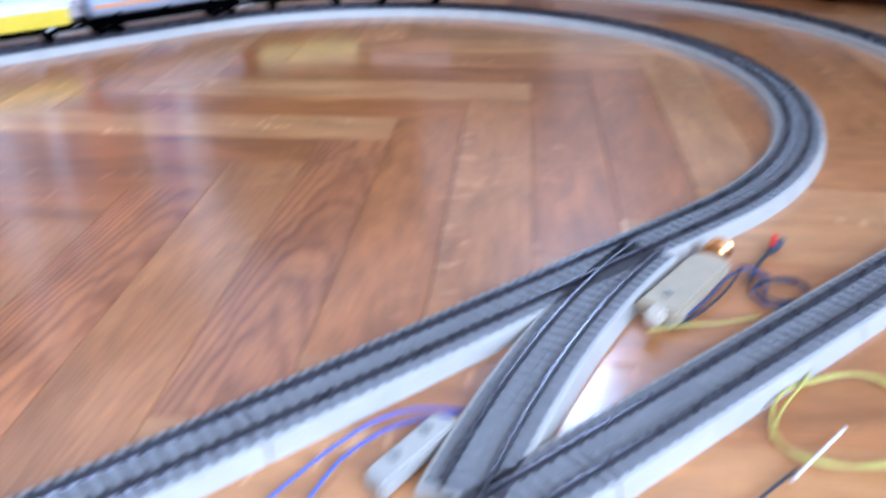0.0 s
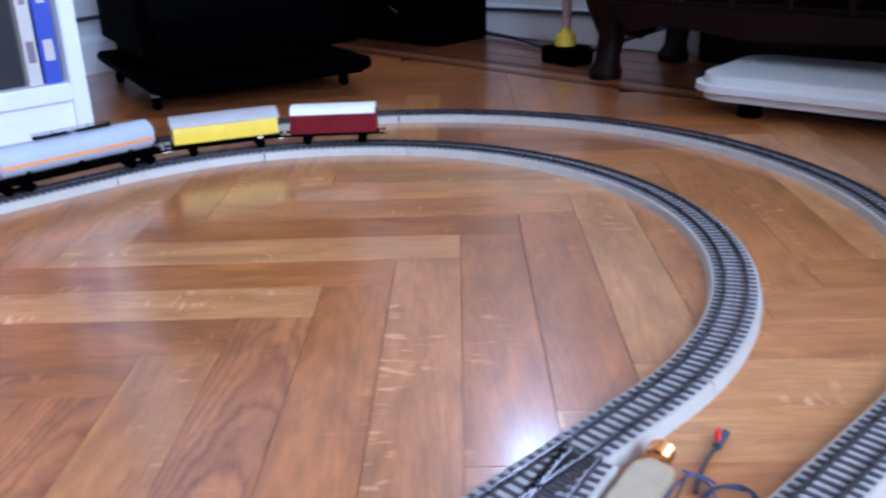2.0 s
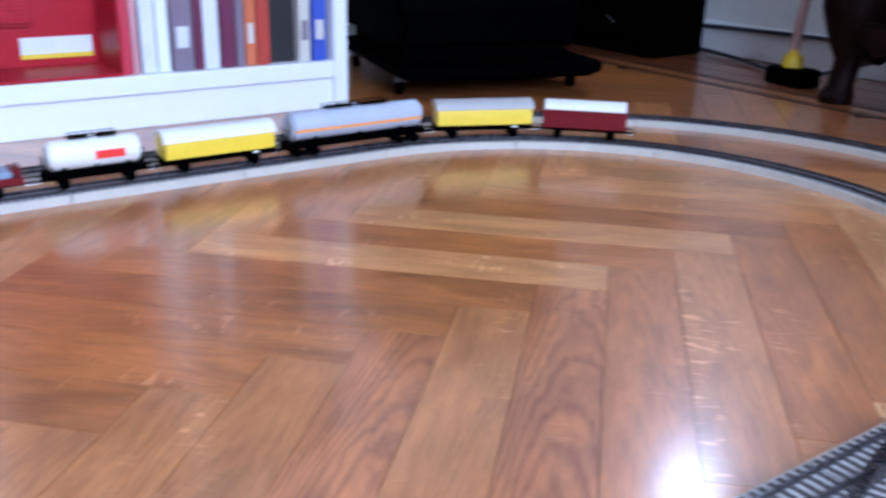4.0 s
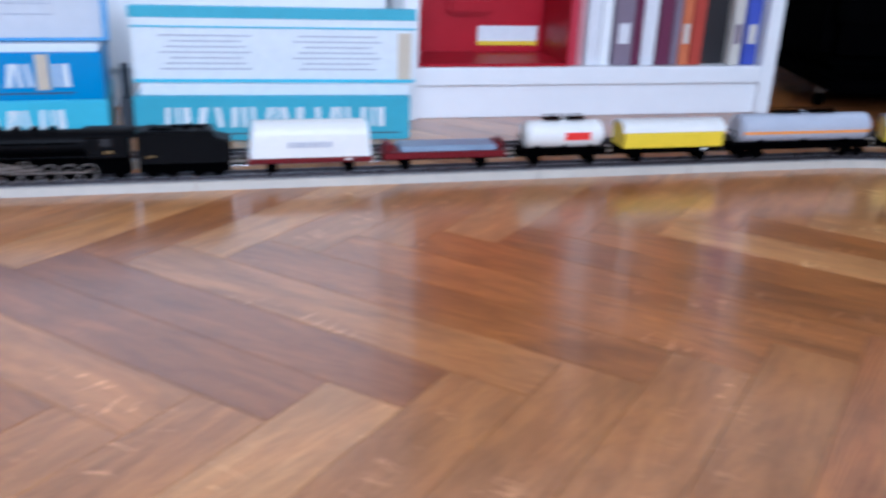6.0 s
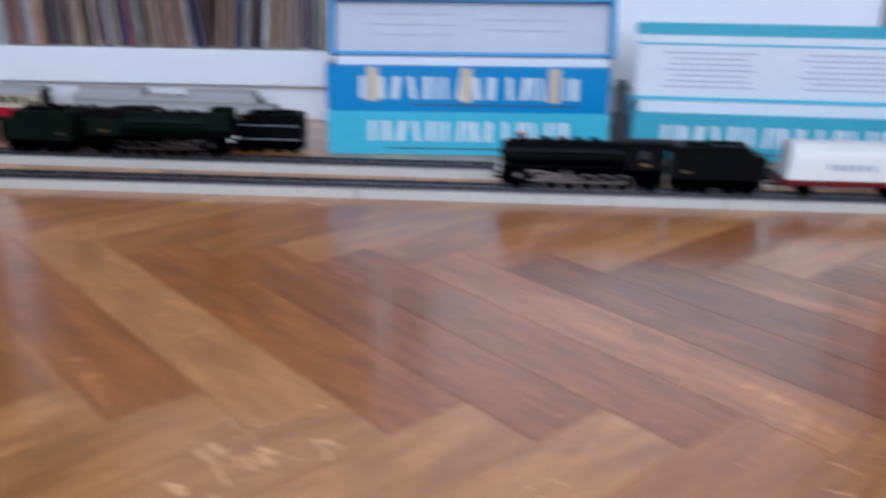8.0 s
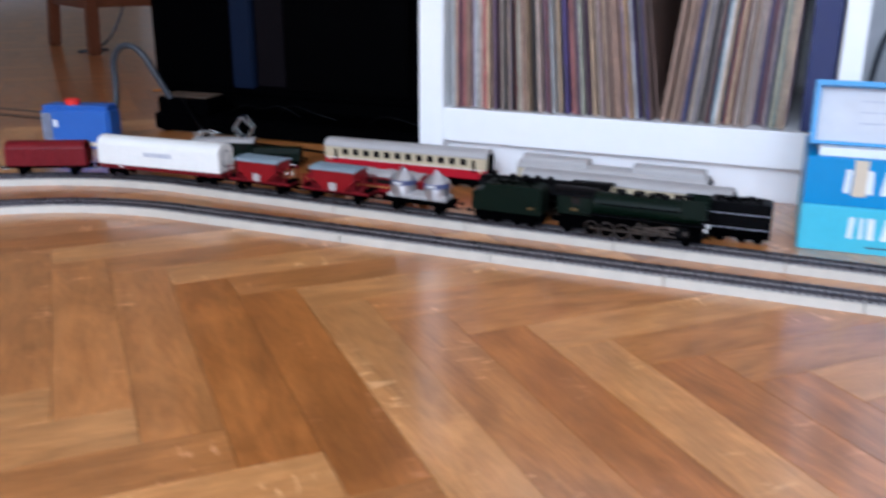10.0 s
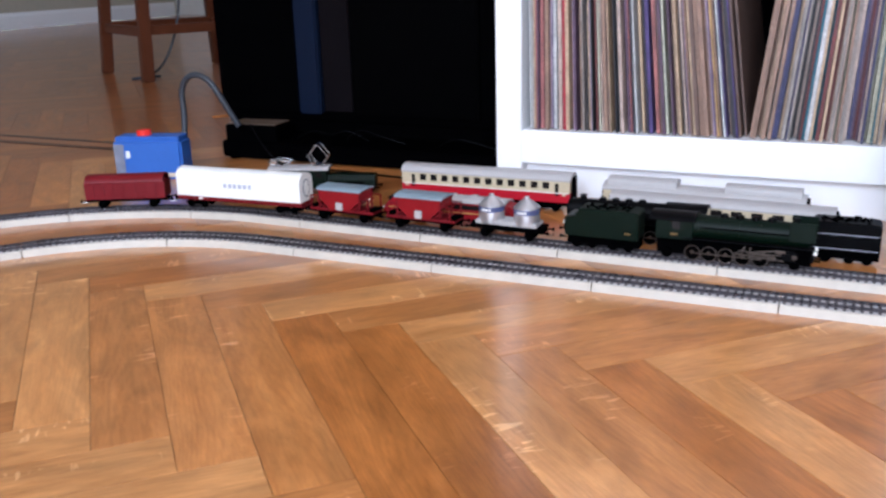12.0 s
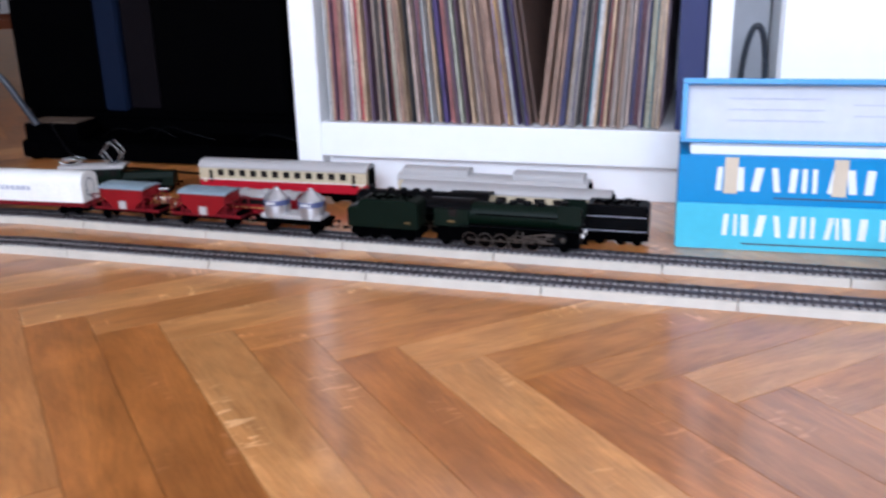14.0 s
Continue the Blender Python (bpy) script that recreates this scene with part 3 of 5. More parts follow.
book_shelf()
ZB = 0.0708
case = thing("open_crate", "bright red open-fronted box with a white label inside", "box")
for nm, size, at in (("side_wall", (0.004, 0.106, 0.30), (0.002, 0.053, 0.15)), ("side_wall", (0.004, 0.106, 0.30), (0.214, 0.053, 0.15)),
                     ("bottom", (0.208, 0.106, 0.004), (0.108, 0.053, 0.002)), ("top", (0.208, 0.106, 0.004), (0.108, 0.053, 0.298))):
    part(nm, box(B(), *size, at, 0.001), RED, case)
part("back_panel", box(B(), 0.216, 0.006, 0.30, (0.108, 0.1095, 0.15), 0.001), RED, case)
part("grip", box(B(), 0.068, 0.012, 0.026, (0.096, 0.1005, 0.070), 0.005), RED, case, "raised red grip")
part("label", box(B(), 0.092, 0.0014, 0.028, (0.158, 0.1058, 0.0275)), CARTON, case, "white paper label")
part("label_stripe", box(B(), 0.092, 0.0010, 0.006, (0.158, 0.1048, 0.0165)), YELLOW, case, "yellow stripe")
case.matrix_world = pose(0.722, 0.294, ZB)
SP = {n: mat(f"spine_{n}", c, 0.5, var=0.12, scale=14) for n, c in (
    ("scarlet", (0.50, 0.03, 0.06)), ("pink", (0.62, 0.30, 0.32)), ("mauve", (0.22, 0.17, 0.22)), ("ivory", (0.75, 0.75, 0.78)), ("wine", (0.13, 0.02, 0.06)),
    ("orange", (0.60, 0.16, 0.06)), ("redbrown", (0.42, 0.05, 0.03)), ("black", (0.02, 0.018, 0.02)), ("bone", (0.62, 0.58, 0.52)), ("blue", (0.06, 0.09, 0.45)))}
for nm, mm, x, w, h, mk in (("scarlet", "scarlet", 0.943, 0.016, 0.28, None), ("pink", "pink", 0.956, 0.008, 0.27, None), ("white", "ivory", 0.974, 0.020, 0.29, None),
                            ("mauve", "mauve", 1.020, 0.030, 0.28, "ivory"), ("dark mauve", "wine", 1.042, 0.012, 0.26, None), ("white", "ivory", 1.060, 0.022, 0.29, None),
                            ("wine-red", "wine", 1.084, 0.022, 0.27, None), ("mauve", "mauve", 1.102, 0.012, 0.26, None), ("orange", "orange", 1.117, 0.016, 0.28, "bone"),
                            # the black one fills an empty gap and stands in for its shade
                            ("red-brown", "redbrown", 1.136, 0.020, 0.27, None), ("black", "black", 1.1685, 0.043, 0.30, None), ("bone-white", "bone", 1.200, 0.018, 0.28, "mauve"),
                            ("blue", "blue", 1.224, 0.024, 0.28, "bone")):
    book("book", f"{nm} hard-cover book standing on the shelf", SP[mm], x, w, 0.30 + (0.012 if nm == "black" else 0.0), 0.2, ZB, h, 0, "books on the shelf", "book", SP[mk] if mk else None)


# ---- cartons ----
def print_row(parent, n, x0, x1, z, h, y, material=None):
    """A row of plain pale bars printed on the front, close together and of uneven width."""
    step = (x1 - x0) / n
    for i in range(n):
        xc = x0 + step * (i + 0.5)
        bm = B()
        for d, w, tilt in ((-0.30, (0.15, 0.22, 0.18)[i % 3], 0.10), (0.02, (0.10, 0.0, 0.13)[i % 3], -0.06), (0.30, (0.21, 0.16, 0.12)[i % 3], -0.10)):
            if w:
                xb, wb, tb = xc + d * step, step * w, step * tilt * (1 if i % 2 else 0.3)
                prism(bm, [(xb - wb / 2, z - h / 2), (xb + wb / 2, z - h / 2), (xb + wb / 2 + tb, z + h / 2), (xb - wb / 2 + tb, z + h / 2)], y - 0.0004, y + 0.0004, "y")
        part("print_block", bm, material or CARTON, parent)


def tray_box(name, label, material, w, d, h):
    t = thing(name, label, "carton", "stacked model railway cartons")
    part("body", box(B(), w, d, h, (w / 2, d / 2, h / 2), 0.0015), material, t)
    return t


a1 = tray_box("carton", "closed cyan card carton with a pale printed band", BOXCYAN, 0.334, 0.13, 0.052)
print_row(a1, 7, 0.045, 0.29, 0.029, 0.024, -0.0005)
part("print_line", box(B(), 0.24, 0.0006, 0.0016, (0.19, -0.0004, 0.008)), INK, a1)
a1.matrix_world = pose(0.0, 0.185, 0.0, 0, 0, 2.5)
a2 = tray_box("carton", "blue card carton with pale print and aged tape strips", BOXBLUE, 0.332, 0.13, 0.053)
print_row(a2, 7, 0.035, 0.30, 0.028, 0.026, -0.0005)
for xx in (0.055, 0.165, 0.268):
    part("tape_strip", box(B(), 0.014, 0.0008, 0.040, (xx, -0.0011, 0.032)), TAPE, a2, "yellowed adhesive tape")
part("print_line", box(B(), 0.2, 0.0006, 0.0014, (0.2, -0.0004, 0.008)), INK, a2)
a2.matrix_world = pose(0.0, 0.187, 0.052, 0, 0, 2.5)
a3 = thing("open_carton", "open blue carton lid leaning behind a white inner tray", "carton", "stacked model railway cartons")
part("tray_edge", box(B(), 0.318, 0.075, 0.009, (0.170, 0.042, 0.0045), 0.001), CARTON, a3, "white inner tray edge")
bm = B()
for f in ((0.34, 0.02, 0.004, 0.17, 0.0, 0.004), (0.34, 0.02, 0.006, 0.17, 0.0, 0.069)):
    box(bm, f[0], f[1], f[2], f[3:], 0.001)
for xx in (0.003, 0.337):
    box(bm, 0.006, 0.02, 0.061, (xx, 0.0, 0.0365), 0.001)
bmesh.ops.rotate(bm, cent=(0, 0, 0), matrix=Matrix.Rotation(radians(-14), 3, "X"), verts=bm.verts)
bmesh.ops.translate(bm, vec=(0, 0.028, 0.006), verts=bm.verts)
part("rim", bm, BOXBLUE, a3)
bm = box(B(), 0.328, 0.002, 0.062, (0.17, 0.009, 0.036))
bmesh.ops.rotate(bm, cent=(0, 0, 0), matrix=Matrix.Rotation(radians(-14), 3, "X"), verts=bm.verts)
bmesh.ops.translate(bm, vec=(0, 0.028, 0.006), verts=bm.verts)
part("inside", bm, ALU, a3, "pale grey inside with faint print")
for k in range(5):
    bm = box(B(), 0.10, 0.0006, 0.0012, (0.10 + 0.13 * (k % 2), 0.0075, 0.052 - 0.006 * k))
    bmesh.ops.rotate(bm, cent=(0, 0, 0), matrix=Matrix.Rotation(radians(-14), 3, "X"), verts=bm.verts)
    bmesh.ops.translate(bm, vec=(0, 0.028, 0.006), verts=bm.verts)
    part("print_line", bm, PALEINK, a3)
a3.matrix_world = pose(0.0, 0.189, 0.105, 0, 0, 2.5)

b1 = tray_box("carton", "cyan card carton with pale print, lowest of its stack", BOXTEAL, 0.328, 0.13, 0.054)
print_row(b1, 7, 0.03, 0.30, 0.029, 0.024, -0.0005)
part("print_line", box(B(), 0.23, 0.0006, 0.0014, (0.2, -0.0004, 0.009)), INK, b1)
part("white_edge", box(B(), 0.322, 0.12, 0.013, (0.168, 0.068, 0.0605), 0.001), CARTON, b1, "white inner tray showing above")
b1.matrix_world = pose(0.361, 0.203, 0.0, 0, 0, -3)
b2 = thing("open_carton", "open pale carton lid with teal bands and fine print", "carton", "stacked model railway cartons")
part("panel", box(B(), 0.334, 0.012, 0.078, (0.168, 0.02, 0.039), 0.001), CARTON, b2)
part("band", box(B(), 0.336, 0.0130, 0.014, (0.168, 0.02, 0.082), 0.001), BOXTEAL, b2, "teal band")
part("band", box(B(), 0.334, 0.0008, 0.004, (0.168, 0.0132, 0.003)), BOXCYAN, b2, "cyan band")
part("band", box(B(), 0.334, 0.0008, 0.002, (0.168, 0.0132, 0.066)), BOXCYAN, b2, "cyan line")
part("side_tab", box(B(), 0.016, 0.0010, 0.056, (0.322, 0.0132, 0.033)), TAPE, b2, "buff side tab")
for k in range(14):
    part("print_line", box(B(), 0.105 - 0.012 * (k % 3), 0.0006, 0.0014, (0.085 + 0.155 * (k % 2), 0.0136, 0.056 - 0.0065 * (k // 2))), PALEINK, b2)
b2.matrix_world = pose(0.361, 0.205, 0.067, 0, 0, -3)
dk = thing("dark_adapter", "small dark plastic adapter between the cartons", "adapter")
part("body", box(B(), 0.014, 0.04, 0.045, (0, 0, 0.0225), 0.003), CABLE, dk)
part("plug", rod(B(), 0.005, 0.04, (0, 0, 0.065), "z", 12, bevel=0.001), CABLE, dk)
dk.matrix_world = pose(0.351, 0.25, 0.0)
ck = tube("grey_cable", [(0.07, 0.50, 0.0), (0.06, 0.45, 0.10), (0.065, 0.42, 0.20), (0.078, 0.40, 0.235), (0.092, 0.42, 0.20), (0.094, 0.45, 0.08), (0.09, 0.5, 0.0)], 0.004, CABLE)
tagged(ck, "dark cable looped in the gap beside the shelf", "cable")
structure("gap_panel", box(B(), 0.05, 0.01, 0.55, (0.076, 0.60, 0.275)), ALU, "grey panel in the gap between shelf and cabinet", "panel")


# ---- rolling stock; each stands on z 0 and looks along +x ----
def wheel(parent, x, y, r, material=None, rim=True, name="wheel"):
    side = 1 if y > 0 else -1
    bm = B()
    rod(bm, r, 0.0026, (0, 0, 0), "y", 22)
    rod(bm, r * 0.30, 0.0036, (0, side * 0.0006, 0), "y", 10)
    w = part(name, bm, material or MATTBLACK, parent, smooth=True)
    w.location = (x, y, r)
    if rim:
        bm = B()
        rod(bm, r * 1.0, 0.0010, (0, side * 0.0016, 0), "y", 22)
        part("tyre", bm, TYRE, w, "dull metal tyre", smooth=True)
        bm = B()
        rod(bm, r * 0.88, 0.0010, (0, side * 0.0021, 0), "y", 20)
        part("wheel_disc", bm, material or MATTBLACK, w, smooth=True)
    return w


def axle_pair(parent, x, r=0.0055, y=0.0082, rim=False):
    for s in (-1, 1):
        wheel(parent, x, s * y, r, rim=rim)


def buffers(parent, x, z=0.012, y=0.010, d=1):
    for s in (-1, 1):
        bm = B()
        rod(bm, 0.0011, 0.006, (x + d * 0.003, s * y, z), "x", 8)
        rod(bm, 0.0024, 0.0012, (x + d * 0.0062, s * y, z), "x", 12)
        part("buffer", bm, MATTBLACK, parent, smooth=True)


def coupling(parent, x, d=1):
    bm = B()
    box(bm, 0.010, 0.003, 0.0014, (x + d * 0.005, 0, 0.0075), 0.0004)
    box(bm, 0.0012, 0.008, 0.003, (x + d * 0.009, 0, 0.0085), 0.0003)
    part("coupling", bm, CHROME, parent)


def steam_loco(label, paint, deflector=True, drivers=5, cap=False):
    """A tender engine without its tender; front at +x, 177 mm long."""
    t = thing("steam_locomotive", label, "model locomotive")
    part("frame", box(B(), 0.160, 0.014, 0.017, (0.0, 0, 0.0125), 0.0008), MATTBLACK, t)
    bm = B()
    rod(bm, 0.0130, 0.118, (0.018, 0, 0.0355), "x", 28, bevel=0.0008)
    rod(bm, 0.0138, 0.004, (0.060, 0, 0.0355), "x", 28, bevel=0.0004)
    for k in range(5):
        rod(bm, 0.0133, 0.0014, (-0.035 + 0.021 * k, 0, 0.0355), "x", 28)
    part("boiler", bm, paint, t, smooth=True)
    bm = B()
    rod(bm, 0.0115, 0.004, (0.0785, 0, 0.0355), "x", 24, bevel=0.0012)
    rod(bm, 0.0030, 0.003, (0.0812, 0, 0.0355), "x", 10)
    part("smokebox_door", bm, BLACK, t, smooth=True)
    bm = B()
    rod(bm, 0.0042, 0.006, (0.062, 0, 0.0500), "z", 16, r2=0.0036)
    rod(bm, 0.0046, 0.0012, (0.062, 0, 0.0530), "z", 16)
    part("chimney", bm, BLACK, t, smooth=True)
    if cap:
        part("chimney_cap", rod(B(), 0.0026, 0.002, (0.062, 0, 0.0546), "z", 12), SIGNAL, t, "small red cap")
    for dx in (0.038, 0.022, 0.006, -0.010):
        bm = B()
        rod(bm, 0.0050, 0.005, (dx, 0, 0.0490), "z", 16, r2=0.0042, bevel=0.0006)
        part("dome", bm, BLACK, t, smooth=True)
    if deflector:
        for s in (-1, 1):
            part("smoke_deflector", box(B(), 0.026, 0.0010, 0.021, (0.070, s * 0.0152, 0.0425), 0.0004), paint, t)
    for s in (-1, 1):
        bm = B()
        box(bm, 0.132, 0.0075, 0.0012, (0.016, s * 0.0135, 0.0250), 0.0003)
        part("running_board", bm, BLACK, t)
        bm = B()
        rod(bm, 0.0008, 0.100, (0.018, s * 0.0141, 0.0380), "x", 8)
        part("handrail", bm, MATTBLACK, t)
        bm = B()
        box(bm, 0.018, 0.008, 0.011, (0.058, s * 0.0135, 0.0155), 0.0022)
        part("cylinder", bm, BLACK, t, smooth=True)
        bm = B()
        box(bm, 0.072, 0.0010, 0.0012, (-0.005, s * 0.0142, 0.0090), 0.0003)
        for k in range(drivers):
            rod(bm, 0.0020, 0.0014, (0.030 - 0.0175 * k, s * 0.0142, 0.0100), "y", 8)
        part("coupling_rod", bm, ROD, t, "bright nickel rod")
        bm = B()
        box(bm, 0.052, 0.0010, 0.0018, (0.028, s * 0.0156, 0.0118), 0.0004, (0, 4, 0))
        part("main_rod", bm, ROD, t, "bright nickel rod")
        bm = B()
        box(bm, 0.030, 0.0010, 0.0018, (0.034, s * 0.0160, 0.0185), 0.0004, (0, -10, 0))
        box(bm, 0.0018, 0.0010, 0.012, (0.020, s * 0.0160, 0.0160), 0.0004)
        box(bm, 0.008, 0.0014, 0.005, (0.042, s * 0.0164, 0.0120), 0.0006)
        box(bm, 0.028, 0.0010, 0.0011, (0.046, s * 0.0162, 0.0158), 0.0003)
        box(bm, 0.0016, 0.0010, 0.013, (0.012, s * 0.0164, 0.0165), 0.0004, (0, 24, 0))
        box(bm, 0.020, 0.0009, 0.0024, (0.030, s * 0.0166, 0.0150), 0.0003, (0, 6, 0))
        box(bm, 0.010, 0.0012, 0.0040, (0.050, s * 0.0166, 0.0195), 0.0005)
        rod(bm, 0.0026, 0.0016, (0.064, s * 0.0178, 0.0160), "y", 12)
        part("valve_gear", bm, ROD, t, "bright nickel valve gear")
        for k in range(drivers):
            wheel(t, 0.030 - 0.0175 * k, s * 0.0105, 0.0085, name="driving_wheel")
        wheel(t, 0.064, s * 0.0095, 0.0050, name="pilot_wheel", rim=False)
        wheel(t, -0.068, s * 0.0095, 0.0055, name="trailing_wheel", rim=False)
    bm = B()
    prism(bm, [(-0.0155, 0.0225), (0.0155, 0.0225), (0.0155, 0.0440), (-0.0155, 0.0440)], -0.080, -0.040)
    bmesh.ops.bevel(bm, geom=bm.edges[:], offset=0.0008, segments=1, affect="EDGES")
    part("cab", bm, paint, t)
    part("cab_roof", prism(B(), roof_arch(0.034, 0.0440, 0.0065), -0.087, -0.038), BLACK, t, smooth=True)
    for s in (-1, 1):
        part("cab_window", box(B(), 0.009, 0.0006, 0.008, (-0.058, s * 0.0157, 0.0385)), GLASS, t)
        part("brass_plate", box(B(), 0.008, 0.0006, 0.0026, (-0.060, s * 0.0157, 0.0285)), PLATE, t, "small brass plate")
    part("buffer_beam", box(B(), 0.003, 0.030, 0.006, (0.081, 0, 0.0135), 0.0005), BLACK, t)
    for s in (-1, 1):
        bm = B()
        rod(bm, 0.0022, 0.003, (0.0835, s * 0.009, 0.0195), "x", 12)
        part("headlamp", bm, IVORY, t, "small pale lamp", smooth=True)
    buffers(t, 0.082)
    return t


def tender(label, paint, lined=False):
    t = thing("tender", label, "model tender")
    part("frame", box(B(), 0.084, 0.016, 0.011, (0, 0, 0.0100), 0.0006), MATTBLACK, t)
    bm = B()
    prism(bm, [(-0.043, 0.0150), (0.042, 0.0150), (0.042, 0.0455), (0.038, 0.0475), (-0.026, 0.0480), (-0.030, 0.0400), (-0.043, 0.0370)], -0.0155, 0.0155, "y")
    bmesh.ops.bevel(bm, geom=bm.edges[:], offset=0.0012, segments=2, affect="EDGES", clamp_overlap=True)
    part("body", bm, paint, t, smooth=True)
    bm = B()
    r = random.Random(8)
    for k in range(46):
        s = r.uniform(0.0022, 0.0040)
        box(bm, s, s, s, (r.uniform(-0.020, 0.030), r.uniform(-0.011, 0.011), 0.0470 + r.uniform(-0.001, 0.0012)), 0.0, (r.uniform(0, 90), r.uniform(0, 90), r.uniform(0, 90)))
    part("coal", bm, MATTBLACK, t)["kind"] = "stuff"
    for s in (-1, 1):
        if lined:
            for z in (0.018, 0.0345):
                part("lining", box(B(), 0.080, 0.0006, 0.0006, (0, s * 0.0157, z)), PALEINK, t, "thin pale line")
        else:
            part("brass_plate", box(B(), 0.007, 0.0006, 0.0022, (0.030, s * 0.0157, 0.0230)), PLATE, t, "small brass plate")
    for x in (-0.030, -0.012, 0.012, 0.030):
        axle_pair(t, x)
    for s in (-1, 1):
        for x in (-0.021, 0.021):
            part("bogie_frame", box(B(), 0.030, 0.0016, 0.004, (x, s * 0.0112, 0.0065), 0.0005), MATTBLACK, t)
    coupling(t, -0.043, -1)
    buffers(t, -0.043, d=-1)
    return t


def wagon_base(t, length, frame=None, axle=0.62, w=0.026, z=0.0125, bogies=False):
    part("underframe", box(B(), length, w * 0.75, 0.003, (0, 0, z - 0.001), 0.0005), frame or MATTBLACK, t)
    if bogies:
        for x in (-length * 0.36, length * 0.36):
            for dx in (-0.011, 0.011):
                axle_pair(t, x + dx)
            for s in (-1, 1):
                part("bogie_frame", box(B(), 0.034, 0.0016, 0.0045, (x, s * 0.0112, 0.0065), 0.0006), MATTBLACK, t)
    else:
        for x in (-length * axle / 2, length * axle / 2):
            axle_pair(t, x)
            for s in (-1, 1):
                part("axle_box", box(B(), 0.010, 0.002, 0.006, (x, s * 0.0114, 0.0075), 0.0006), MATTBLACK, t)
    for d in (-1, 1):
        coupling(t, d * length / 2, d)
        buffers(t, d * length / 2, d=d)


def covered_wagon(name, label, length, side, roof, frame, h0, h1, w=0.033, ends=None, text=None, long=False, hip=0.0, ring=False):
    t = thing(name, label, "model wagon")
    wagon_base(t, length, frame, bogies=long)
    z0 = 0.0130
    part("sole_bar", box(B(), length - 0.002, w, 0.005, (0, 0, z0 + 0.0025), 0.0006), frame, t)
    bm = prism(B(), [(a, b + z0 + 0.005) for a, b in arch(w, h0 - z0 - 0.005, h1 - z0 - 0.005)], -length / 2 + 0.003, length / 2 - 0.003)
    for v in bm.verts:
        v.co.x -= math.copysign(hip, v.co.x) * max(0.0, (v.co.z - z0 - 0.005) / (h1 - z0 - 0.005))
    part("body", bm, side, t, smooth=True)
    if roof is not side:
        part("roof", prism(B(), roof_arch(w + 0.001, h0, h1 - h0 + 0.0006), -length / 2 + 0.001, length / 2 - 0.001), roof, t, smooth=True)
    if ends:
        for d in (-1, 1):
            bm = prism(B(), [(a * 1.02, b + z0 + 0.005) for a, b in arch(w, h0 - z0 - 0.0045, h1 - z0 - 0.0045)], 0, 0.0022)
            bmesh.ops.translate(bm, vec=(d * (length / 2 - 0.003) - 0.0011, 0, 0), verts=bm.verts)
            for v in bm.verts:
                v.co.x -= d * hip * max(0.0, (v.co.z - z0 - 0.005) / (h1 - z0 - 0.005))
            part("end_wall", bm, ends, t)
            if ring:
                for k, (m, lab) in enumerate(((INK, "dark oval seam"), (side, ""))):
                    oval = [((0.0085 - 0.0016 * k) * math.cos(a * math.pi / 10), 0.0355 + (0.0125 - 0.0016 * k) * math.sin(a * math.pi / 10)) for a in range(20)]
                    x0 = d * (length / 2 - 0.0020)
                    part("end_door", prism(B(), oval, x0 - 0.0006, x0 + 0.0006 + 0.0003 * k), m, t, lab)
    n = max(5, int(length / 0.016))
    for s in (-1, 1):
        for k in range(1, n):
            part("rib", box(B(), 0.0009, 0.0008, h0 - z0 - 0.008, (-length / 2 + length * k / n, s * (w / 2 + 0.0002), (h0 + z0) / 2 + 0.001)), side, t)
        if text:
            r = random.Random(3)
            for k in range(6):
                part("print_bar", box(B(), 0.004 + 0.002 * r.random(), 0.0005, 0.0058, (-0.018 + 0.0078 * k, s * (w / 2 + 0.0009), h0 - 0.0085)), text, t)
        part("print_bar", box(B(), 0.006, 0.0005, 0.0024, (length * -0.30, s * (w / 2 + 0.0003), z0 + 0.0025)), IVORY, t)
    return t


def flat_wagon():
    L = 0.135
    t = thing("flat_wagon", "low oxide-red flat wagon carrying a blue-grey sheet load", "model wagon")
    wagon_base(t, L, MATTBLACK)
    part("body", box(B(), L - 0.002, 0.032, 0.007, (0, 0, 0.0165), 0.0006), DKRED, t)
    part("load", box(B(), L - 0.030, 0.029, 0.006, (-0.004, 0, 0.0230), 0.0012), BLUEGREY, t, "blue-grey sheet")
    for d in (-1, 1):
        bm = prism(B(), [(-0.015, 0.020), (0.015, 0.020), (0.008, 0.030), (-0.008, 0.030)], d * (L / 2 - 0.004) - 0.001, d * (L / 2 - 0.004) + 0.001)
        part("end_board", bm, DKRED, t)
        bm = B()
        rod(bm, 0.0035, 0.022, (d * (L / 2 - 0.009), 0, 0.0245), "y", 10)
        part("brake_drum", bm, DKRED, t, smooth=True)
    for s in (-1, 1):
        for k in range(8):
            part("stake", box(B(), 0.0016, 0.0010, 0.0075, (-L / 2 + 0.012 + k * 0.0158, s * 0.0164, 0.0165), 0.0002), DKRED, t)
    return t


